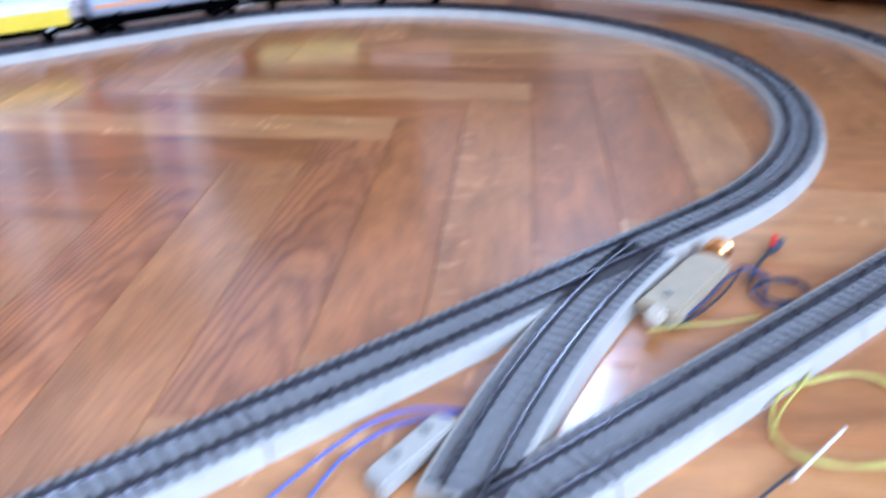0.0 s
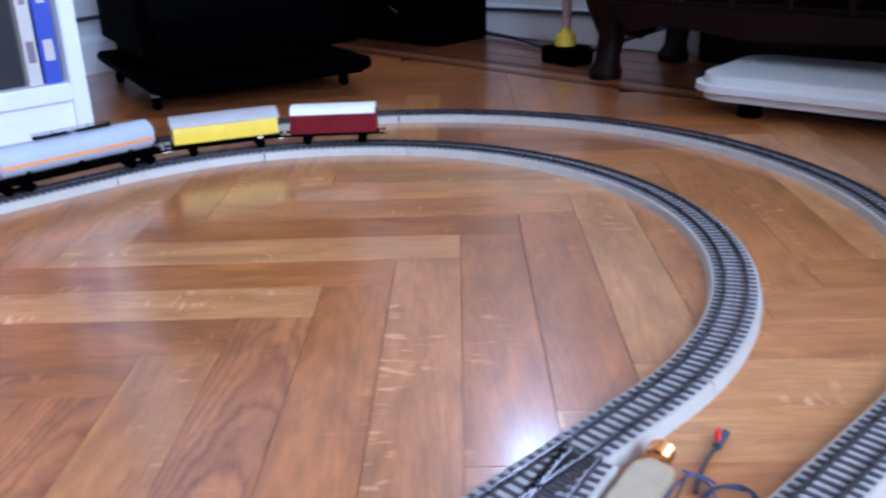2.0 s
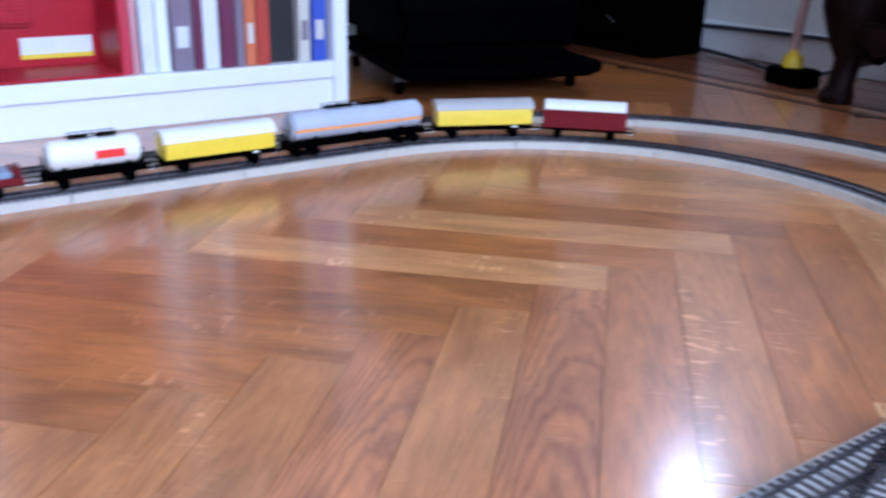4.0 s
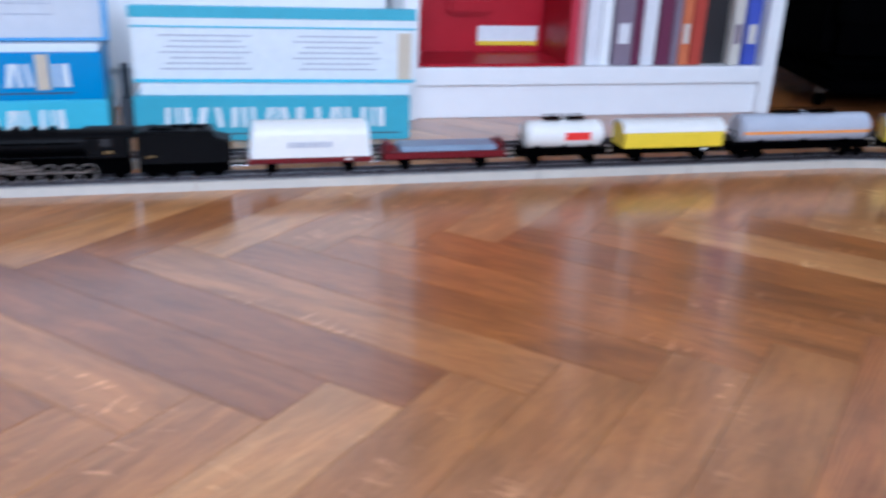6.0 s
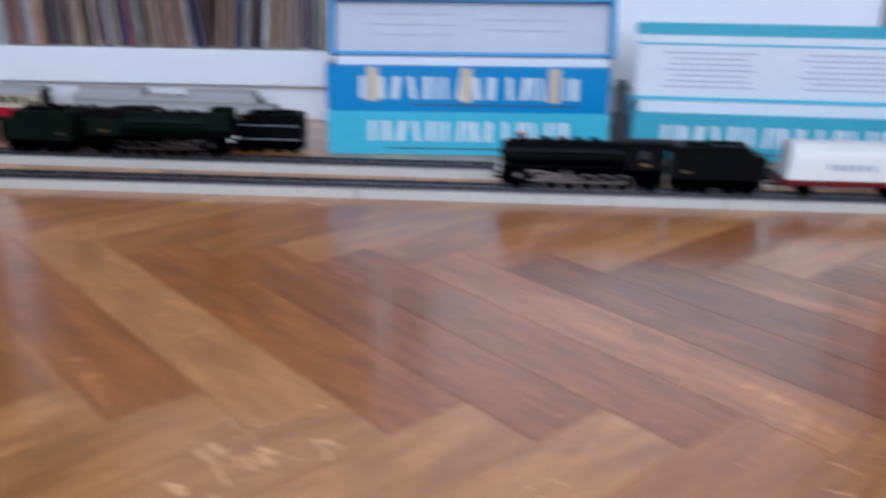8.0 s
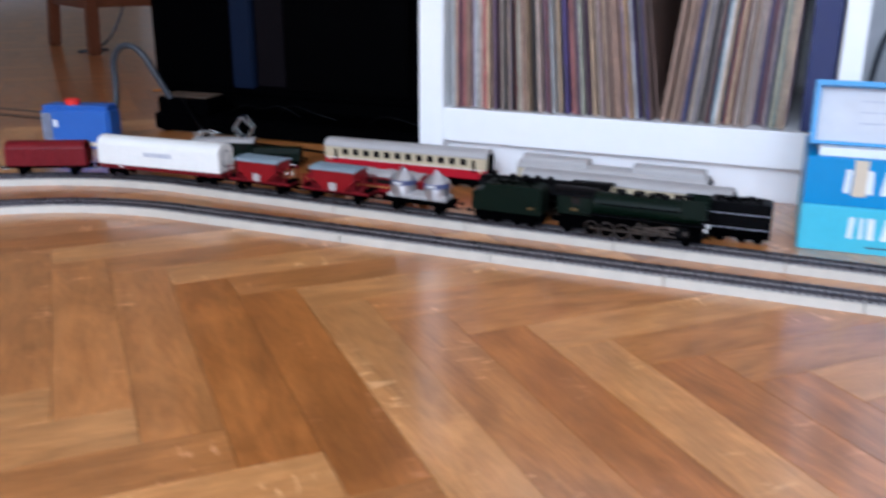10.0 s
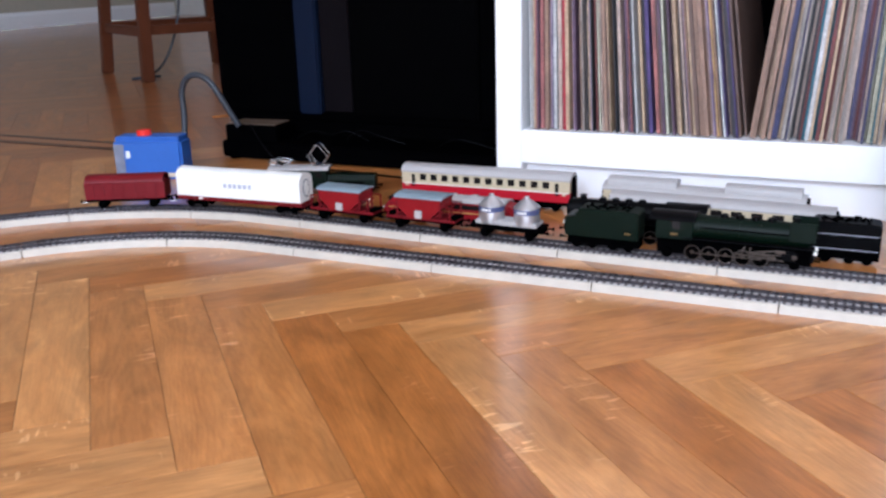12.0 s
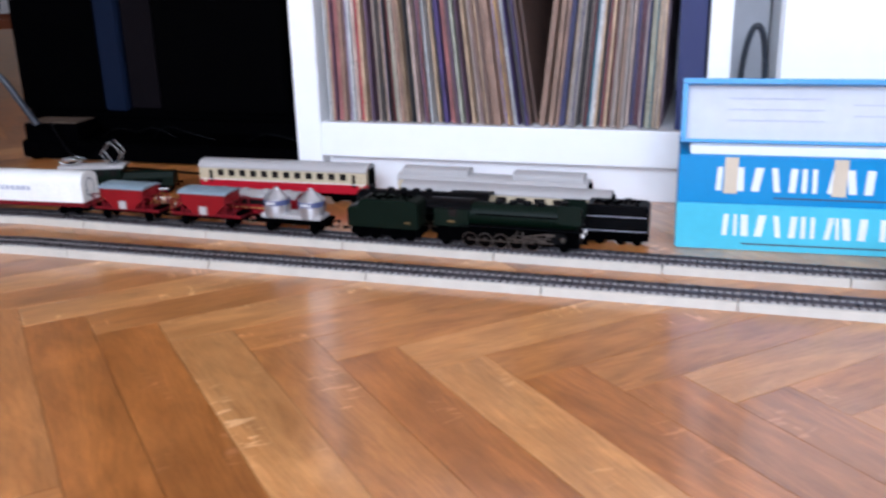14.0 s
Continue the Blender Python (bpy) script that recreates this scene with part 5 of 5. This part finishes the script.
# ---- the corner at the end wall ----
tv = thing("television_trolley", "low black television trolley on castors", "trolley")
bm = prism(B(), [(1.348, 0.25), (1.680, 0.25), (1.694, 0.264), (1.694, 0.66), (1.338, 0.66), (1.338, 0.26)], 0.037, 0.055, "z")
bmesh.ops.bevel(bm, geom=bm.edges[:], offset=0.004, segments=2, affect="EDGES", clamp_overlap=True)
part("shelf_board", bm, MATTBLACK, tv)
part("front_rail", box(B(), 0.33, 0.012, 0.010, (1.522, 0.285, 0.0325), 0.003), MATTBLACK, tv)
for x, y in ((1.362, 0.338), (1.674, 0.338), (1.365, 0.62), (1.670, 0.62)):
    c = part("castor", rod(B(), 0.011, 0.012, (x, y, 0.011), "x", 16, bevel=0.002), MATTBLACK, tv, smooth=True)
    part("fork", box(B(), 0.016, 0.010, 0.020, (x, y, 0.028), 0.003), TYRE, c, "dull metal castor fork")
TURN = pose(1.579, 0.403, 0, 0, 0, -14) @ pose(-1.535, -0.45, 0)
tv.matrix_world = TURN
ts = thing("television_set", "large black television set with rounded lower edge", "television")
bm = box(B(), 0.33, 0.34, 0.46, (1.516, 0.495, 0.292), 0.02)
part("case", bm, MATTBLACK, ts, smooth=True)
part("base_rim", box(B(), 0.29, 0.32, 0.008, (1.516, 0.490, 0.0590), 0.003), MATTBLACK, ts)
part("front_bezel", box(B(), 0.31, 0.012, 0.36, (1.516, 0.321, 0.31), 0.005), GLOSS, ts)
ts.matrix_world = TURN
bin_ = thing("black_speaker", "black box loudspeaker standing on the floor by the wall", "loudspeaker")
part("case", box(B(), 0.16, 0.325, 0.46, (2.13, 0.578, 0.23), 0.006), MATTBLACK, bin_)
part("grille", box(B(), 0.008, 0.29, 0.41, (2.046, 0.575, 0.24), 0.003), MATTBLACK, bin_)
part("badge", box(B(), 0.004, 0.030, 0.005, (2.0405, 0.535, 0.073), 0.001, (28, 0, 0)), CHROME, bin_, "small bright metal badge")
# black filler, added to close the gap between television and loudspeaker
box_b = thing("black_box", "plain black box added over the dark gap by the wall", "box")
part("case", box(B(), 0.30, 0.10, 0.44, (1.885, 0.690, 0.22), 0.006), MATTBLACK, box_b)
part("lid", box(B(), 0.31, 0.11, 0.012, (1.885, 0.690, 0.447), 0.003), MATTBLACK, box_b)
sock = thing("extension_socket", "black extension socket with a yellow plug", "socket")
part("block", box(B(), 0.055, 0.085, 0.032, (0, 0, 0.016), 0.004), MATTBLACK, sock)
bm = B()
rod(bm, 0.020, 0.022, (0, 0.004, 0.043), "z", 18, r2=0.017, bevel=0.002)
rod(bm, 0.010, 0.014, (0, 0.004, 0.060), "z", 14, r2=0.007)
part("plug", bm, YELLOW, sock, "yellow plug", smooth=True)
tube("lead", [(0, 0.004, 0.064), (0, 0.003, 0.12), (0.02, 0.0, 0.22), (0.06, 0.0, 0.4)], 0.0085, mat("lead_pink", (0.55, 0.36, 0.33), 0.5), sock, "pale pink lead")
sock.matrix_world = pose(2.060, 0.080, 0.0, 0, 0, -8)
for nm, pts in (("wall_cable", [(2.238, 0.70, 0.058), (2.236, 0.5, 0.056), (2.238, 0.3, 0.064), (2.24, 0.05, 0.066)]),
                ("wall_cable", [(2.236, 0.60, 0.012), (2.225, 0.45, 0.012), (2.20, 0.30, 0.006), (2.12, 0.18, 0.010), (2.10, 0.11, 0.016)]),
                ("wall_cable", [(2.10, 0.06, 0.018), (2.16, -0.02, 0.05), (2.235, -0.08, 0.075), (2.24, -0.4, 0.08)]),
                ("wall_cable", [(1.27, 0.735, 0.115), (1.33, 0.738, 0.10), (1.45, 0.738, 0.102), (1.7, 0.738, 0.11)]),
                ("wall_cable", [(1.27, 0.738, 0.165), (1.31, 0.738, 0.19), (1.40, 0.738, 0.195), (1.6, 0.738, 0.20)])):
    tagged(tube(nm, pts, 0.004, CABLE), "black cable running along the wall", "cable", "cables along the wall")

chest = thing("carved_wooden_bench", "dark mahogany bench on curved legs", "bench")
for x in (1.972, 2.205):
    part("seat_rail", box(B(), 0.026, 0.90, 0.040, (x, -0.53, 0.114), 0.008), WOOD, chest)
for k in range(10):
    bm = B()
    for z, r in ((0.142, 0.008), (0.165, 0.013), (0.190, 0.007), (0.212, 0.012)):
        rod(bm, r, 0.026, (1.972, -0.20 - 0.086 * k, z), "z", 12, r2=r * 0.8)
    part("spindle", bm, WOOD, chest, smooth=True)
part("seat_board", box(B(), 0.32, 0.98, 0.03, (2.09, -0.53, 0.241), 0.008), WOOD, chest)
# dark board added to give the shade beneath the seat
part("back_board", box(B(), 0.014, 0.84, 0.150, (2.192, -0.53, 0.078), 0.004), WOOD, chest, "dark board standing in for the shade under the bench")
for y in (-0.085, -0.985):
    part("side_apron", prism(B(), [(1.985, 0.150), (1.985, 0.075), (2.03, 0.062), (2.09, 0.078), (2.14, 0.100), (2.19, 0.085), (2.21, 0.150)], y - 0.012, y + 0.012, "y"), WOOD, chest)
part("apron", prism(B(), [(-0.10, 0.128), (-0.13, 0.085), (-0.19, 0.100), (-0.34, 0.086), (-0.5, 0.096), (-0.66, 0.082), (-0.8, 0.096), (-0.90, 0.098), (-0.95, 0.085), (-0.99, 0.128)], 1.946, 1.958), WOOD, chest)


def cabriole(x, y):
    bm = B()
    rings = []
    for z, r, dx in ((0.0, 0.026, -0.012), (0.012, 0.028, -0.012), (0.03, 0.020, -0.006), (0.07, 0.022, 0.004), (0.11, 0.040, 0.004), (0.15, 0.050, 0.0), (0.19, 0.052, 0.004), (0.226, 0.050, 0.004)):
        rings.append([bm.verts.new((x + dx + r * math.cos(a * math.pi / 6), y + r * math.sin(a * math.pi / 6), z)) for a in range(12)])
    for r0, r1 in zip(rings, rings[1:]):
        for k in range(12):
            bm.faces.new((r0[k], r0[(k + 1) % 12], r1[(k + 1) % 12], r1[k]))
    bm.faces.new(rings[0][::-1])
    bm.faces.new(rings[-1])
    part("leg", bm, WOOD, chest, smooth=True)


for x, y in ((1.995, -0.060), (2.20, -0.060), (1.995, -0.985), (2.20, -0.985)):
    cabriole(x, y)
mt = thing("white_platform_scale", "white moulded flat platform with rounded end", "platform")
bm = B()
out = [(cx + 0.05 * math.cos(radians(a0 + a)), cy + 0.05 * math.sin(radians(a0 + a))) for cx, cy, a0 in ((0.67, 0.06, 0), (0.05, 0.06, 90), (0.05, -0.06, 180), (0.67, -0.06, 270)) for a in range(0, 91, 15)]
prism(bm, out, 0.022, 0.055, "z")
bmesh.ops.bevel(bm, geom=[e for e in bm.edges if abs(e.verts[0].co.z - e.verts[1].co.z) < 0.001], offset=0.012, segments=4, affect="EDGES", clamp_overlap=True)
part("shell", bm, IVORY, mt, smooth=True)
for x in (0.08, 0.64):
    for y in (-0.07, 0.07):
        part("foot", rod(B(), 0.016, 0.022, (x, y, 0.011), "z", 14), MATTBLACK, mt)
mt.matrix_world = pose(1.940, -0.290, 0.0, 0, 0, -85)

# ---- wires by the turnout ----
for nm, pts, m, lab in (
        ("coiled_wire", [(1.118 + 0.017 * math.cos(a * 0.55), -0.778 + 0.013 * math.sin(a * 0.55), 0.002 + 0.0012 * (a % 3)) for a in range(24)], WIREBLUE, "coil of thin blue-grey wire on the floor"),
        ("coiled_wire", [(1.120 + 0.015 * math.cos(a * 0.6), -0.779 + 0.012 * math.sin(a * 0.6), 0.004 + 0.001 * (a % 2)) for a in range(18)], CABLE, "coil of thin dark wire on the floor"),
        ("loose_wire", [(1.044, -0.760, 0.002), (1.063, -0.761, 0.003), (1.088, -0.757, 0.004), (1.109, -0.751, 0.004), (1.129, -0.752, 0.006), (1.128, -0.765, 0.004)], WIREBLUE, "thin blue-grey wire beside the turnout"),
        ("loose_wire", [(1.048, -0.763, 0.002), (1.066, -0.764, 0.003), (1.092, -0.760, 0.003), (1.112, -0.755, 0.004), (1.122, -0.752, 0.007)], CABLE, "thin dark wire beside the turnout"),
        ("loose_wire", [(1.124, -0.748, 0.006), (1.128, -0.758, 0.004), (1.122, -0.770, 0.003), (1.108, -0.775, 0.003)], WIREBLUE, "short blue-grey wire at the coil"),
        ("loose_wire", [(1.036, -0.756, 0.002), (1.053, -0.765, 0.003), (1.071, -0.777, 0.002), (1.090, -0.784, 0.002)], WIREYEL, "thin yellow wire across the floor"),
        ("curled_wire", [(1.043 + (0.038 + 0.004 * math.sin(a * 1.3)) * math.cos(a * 0.42 + 2.4), -0.858 + (0.028 + 0.003 * math.cos(a * 0.9)) * math.sin(a * 0.42 + 2.4), 0.002 + 0.001 * (a % 3)) for a in range(30)], WIREYEL, "thin yellow wire curled in loops on the floor"),
        ("loose_wire", [(1.008, -0.842, 0.002), (1.020, -0.836, 0.004), (1.052, -0.831, 0.004), (1.066, -0.826, 0.003), (1.054, -0.818, 0.002), (1.034, -0.818, 0.002)], WIREYEL, "thin yellow wire beside the track"),
        ("loose_wire", [(0.990, -0.862, 0.003), (1.010, -0.861, 0.004), (1.034, -0.859, 0.003)], IVORY, "short thin white wire on the floor"),
        ("loose_wire", [(0.955, -0.860, 0.002), (0.976, -0.859, 0.003), (0.996, -0.860, 0.003)], CABLE, "short dark wire on the floor"),
        ("loose_wire", [(0.815, -0.744, 0.002), (0.845, -0.736, 0.003), (0.868, -0.731, 0.004), (0.890, -0.728, 0.004), (0.913, -0.733, 0.003), (0.930, -0.754, 0.002)], WIREVIOLET, "thin violet-blue wire arching beside the branch track"),
        ("loose_wire", [(0.828, -0.758, 0.002), (0.857, -0.741, 0.003), (0.876, -0.736, 0.003), (0.900, -0.735, 0.003), (0.920, -0.746, 0.002)], WIREVIOLET, "second violet-blue wire beside the branch track"),
        ("loose_wire", [(1.134, -0.817, 0.002), (1.134, -0.836, 0.002), (1.138, -0.850, 0.002), (1.137, -0.862, 0.002), (1.150, -0.874, 0.002), (1.172, -0.885, 0.002)], WIRERED, "thin red-brown wire on the floor"),
        ("loose_wire", [(1.136, -0.818, 0.003), (1.139, -0.838, 0.003), (1.136, -0.852, 0.003), (1.144, -0.866, 0.002), (1.160, -0.872, 0.002)], WIRERED, "second red-brown wire twisted beside it")):
    tagged(tube(nm, [(x - 0.013, y, z) for x, y, z in pts], 0.0006 if m is WIREYEL else 0.0008, m), lab, "wire")
# cream block added for an unidentified pale shape by the branch
tb = thing("terminal_box", "small cream block added for a pale shape beside the branch track", "terminal box")
bm = prism(B(), [(-0.026, -0.006), (0.026, -0.006), (0.022, 0.006), (-0.022, 0.006)], 0.0, 0.009, "z")
bmesh.ops.bevel(bm, geom=bm.edges[:], offset=0.0015, segments=2, affect="EDGES", clamp_overlap=True)
part("housing", bm, BED, tb, smooth=True)
for x in (-0.010, 0.010):
    part("terminal", rod(B(), 0.0022, 0.003, (x, 0.0, 0.0100), "z", 10), CHROME, tb, "bright screw head")
tb.matrix_world = pose(0.874, -0.756, 0.0, 0, 0, 14)
plg = thing("wire_plug", "small plug with red and grey sleeves on a wire", "plug")
part("grey_sleeve", rod(B(), 0.0024, 0.016, (0.008, 0, 0.003), "x", 10), INK, plg, smooth=True)
part("red_sleeve", rod(B(), 0.0017, 0.007, (0.004, 0.001, 0.0080), "z", 10), SIGNAL, plg, "red sleeve", smooth=True)
tube("lead", [(0.0, 0, 0.003), (-0.02, 0.002, 0.003), (-0.045, -0.004, 0.003)], 0.0012, CABLE, plg)
plg.matrix_world = pose(1.146, -0.748, 0.0, 0, 0, 12)
for pts, m, lab in (
        ([(-0.98, 0.500, 0.036), (-0.94, 0.485, 0.060), (-0.90, 0.490, 0.046), (-0.86, 0.480, 0.065), (-0.83, 0.495, 0.040)], BLACK, "thin dark cable lying on the black platform"),
        ([(-0.88, 0.505, 0.036), (-0.85, 0.490, 0.066), (-0.80, 0.488, 0.050), (-0.76, 0.500, 0.038)], BLACK, "thin dark cable tangled on the black platform"),
        ([(-0.70, 0.505, 0.036), (-0.67, 0.490, 0.055), (-0.63, 0.495, 0.048), (-0.60, 0.505, 0.037)], BLACK, "dark cable end on the black platform")):
    tagged(tube("tangled_cable", pts, 0.0011, m), lab, "cable")
# ---- parquet: oak planks in herringbone ----
PITCH, ROW, XV, YV = 0.0785, 0.2555, 0.0020, -0.4410
PLANK_W, PLANK_L = PITCH / math.sqrt(2), ROW * math.sqrt(2)
# planks whose tone stands out: (row, number) to wood
NAMED = {(0, 6): 3, (0, 7): 3, (0, 5): 1, (0, 4): 2, (0, 3): 2, (0, 2): 2, (0, 1): 0, (0, 0): 2, (0, -1): 1, (0, -2): 0, (0, -3): 2, (0, -4): 2, (0, -5): 1, (0, -6): 1, (0, -7): 1, (0, -8): 0,
         (1, -7): 2, (1, -6): 0, (1, -5): 1, (1, -4): 0, (1, -3): 1, (1, -2): 0, (1, -1): 1, (1, 0): 1, (1, 1): 0, (1, 2): 1, (-1, -7): 0, (-1, -6): 0, (-1, -5): 0, (-1, -4): 1, (-1, -3): 0,
         (0, 8): 1, (0, 9): 2, (0, 10): 2, (0, 11): 2, (0, 12): 2, (0, 13): 2, (0, 14): 0, (0, 15): 2, (0, 16): 0, (0, 17): 2, (0, 18): 1,
         (1, 12): 0, (1, 17): 0, (1, 18): 2, (1, 10): 1, (1, 11): 1, (1, 13): 2, (1, 6): 1, (1, 7): 0, (1, 4): 0, (1, 3): 1,
         (-1, 7): 0, (-1, 6): 1, (-1, 4): 0, (-1, 3): 0, (-1, 2): 0, (-1, 1): 0, (-1, 0): 0, (-1, -1): 0, (-1, -2): 1, (-1, 5): 1,
         (-1, 8): 1, (-1, 9): 1, (-1, 10): 1, (-1, 11): 1, (-1, 12): 5, (-1, 13): 1, (-1, 14): 5, (-1, 15): 2, (-1, 16): 1, (-1, 17): 2, (-1, 18): 2, (-1, 19): 2}


def plank_mesh():
    bm = bmesh.new()
    g, t, c = 0.00026, 0.005, 0.00008
    x0, x1, y0, y1 = g, PLANK_L - g, g, PLANK_W - g
    lo = [bm.verts.new((x, y, -t)) for x, y in ((x0, y0), (x1, y0), (x1, y1), (x0, y1))]
    mid = [bm.verts.new((x, y, -c)) for x, y in ((x0, y0), (x1, y0), (x1, y1), (x0, y1))]
    top = [bm.verts.new((x, y, 0)) for x, y in ((x0 + c, y0 + c), (x1 - c, y0 + c), (x1 - c, y1 - c), (x0 + c, y1 - c))]
    for a, b in ((lo, mid), (mid, top)):
        for i in range(4):
            bm.faces.new((a[i], a[(i + 1) % 4], b[(i + 1) % 4], b[i]))
    bm.faces.new(top)
    uv = bm.loops.layers.uv.new("UVMap")
    for f in bm.faces:
        for lp in f.loops:
            lp[uv].uv = (lp.vert.co.x, lp.vert.co.y)
    me = bpy.data.meshes.new("plank")
    bm.to_mesh(me)
    bm.free()
    me.materials.append(OAK[1])
    return me


def plank_places(x0, x1, y0, y1):
    """Every plank of the pattern in that stretch: row, number, pose."""
    j0, j1 = math.floor((y0 - YV) / ROW) - 1, math.ceil((y1 - YV) / ROW)
    for j in range(j0, j1):
        down = j % 2 == 0
        xv = XV if down else XV - ROW
        for i in range(math.floor((x0 - xv) / PITCH) - 4, math.ceil((x1 - xv) / PITCH) + 5):
            cx, cy = xv + i * PITCH, YV + j * ROW
            if down:
                yield j, i, pose(cx + PITCH / 2, cy + PITCH / 2, 0, 0, 0, 135)
            else:
                yield j, i, pose(cx, cy, 0, 0, 0, 45)


def wood_of(j, i):
    r = random.Random(j * 911 + i * 37 + 5).random()
    return NAMED.get((j, i), 1 if r < 0.45 else 0 if r < 0.65 else 2 if r < 0.9 else 3)


floor_ob = bpy.data.objects["floor"]
base = plank_mesh()
far = {k: [] for k in range(6)}
for j, i, m in plank_places(-5.4, 1.96, -3.3, 5.4):
    c = m @ Vector((PLANK_L / 2, PLANK_W / 2, 0))
    if not (-5.38 < c.x < 2.02 and -3.26 < c.y < 5.4):
        continue
    if c.y > 0.80 and c.x > -1.4:
        continue
    k = wood_of(j, i)
    # beyond the loops, shade and dark reflections are put into browner woods
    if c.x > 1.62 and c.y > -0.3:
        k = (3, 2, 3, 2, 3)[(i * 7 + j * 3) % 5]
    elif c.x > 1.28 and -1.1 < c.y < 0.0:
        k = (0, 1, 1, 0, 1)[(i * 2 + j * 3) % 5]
    # the same painted dimness towards the bookcase
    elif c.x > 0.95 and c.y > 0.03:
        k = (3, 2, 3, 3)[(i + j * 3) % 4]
    # browner woods lower the tone of the adjoining room's floor
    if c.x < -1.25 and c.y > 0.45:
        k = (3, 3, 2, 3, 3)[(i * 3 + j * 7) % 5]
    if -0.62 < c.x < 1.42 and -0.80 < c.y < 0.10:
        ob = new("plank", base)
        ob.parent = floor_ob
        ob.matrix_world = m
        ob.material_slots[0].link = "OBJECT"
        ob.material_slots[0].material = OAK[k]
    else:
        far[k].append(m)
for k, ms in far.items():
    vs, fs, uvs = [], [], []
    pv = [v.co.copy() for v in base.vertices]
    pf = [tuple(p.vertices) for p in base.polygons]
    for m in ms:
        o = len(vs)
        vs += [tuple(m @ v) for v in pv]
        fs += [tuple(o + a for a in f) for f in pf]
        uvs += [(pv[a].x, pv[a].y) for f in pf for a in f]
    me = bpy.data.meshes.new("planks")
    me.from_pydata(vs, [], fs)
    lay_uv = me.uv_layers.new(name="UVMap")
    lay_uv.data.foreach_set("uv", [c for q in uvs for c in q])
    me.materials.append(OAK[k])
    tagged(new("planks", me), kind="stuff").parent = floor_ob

bm = B()
for k, (x, w) in enumerate(((2.031, 0.066), (2.100, 0.068), (2.170, 0.068), (2.233, 0.054))):
    for n in range(7):
        box(bm, w - 0.0008, 0.599, 0.008, (x, -3.08 + 0.6 * n + 0.07 * k, -0.0030 + 0.0002 * (k > 1)), 0.0003)
border = part("border_planks", bm, oak("oak_border", (0.22, 0.075, 0.028), (0.11, 0.034, 0.013), 0.1), floor_ob, "dark border strips of the parquet")
border["kind"] = "stuff"

# inlaid strips: pale between dark along the end wall
INLAY = mat("inlay_dark", (0.045, 0.018, 0.010), 0.4, var=0.3, scale=40, coat=0.4)
for name, material, label, strips in (("inlay_strip", INLAY, "dark inlaid strip", ((1.935, 0.018), (1.989, 0.016))), ("inlay_strip", OAK[3], "lighter inlaid strip", ((1.962, 0.034),))):
    for x, w in strips:
        part(name, box(B(), w, 4.18, 0.006, (x, -1.29, -0.0022), 0.0004), material, floor_ob, label)
        part(name, box(B(), 4.05, w, 0.006, (-3.28, 0.500 + (x - 1.962), -0.0022), 0.0004), material, floor_ob, label)
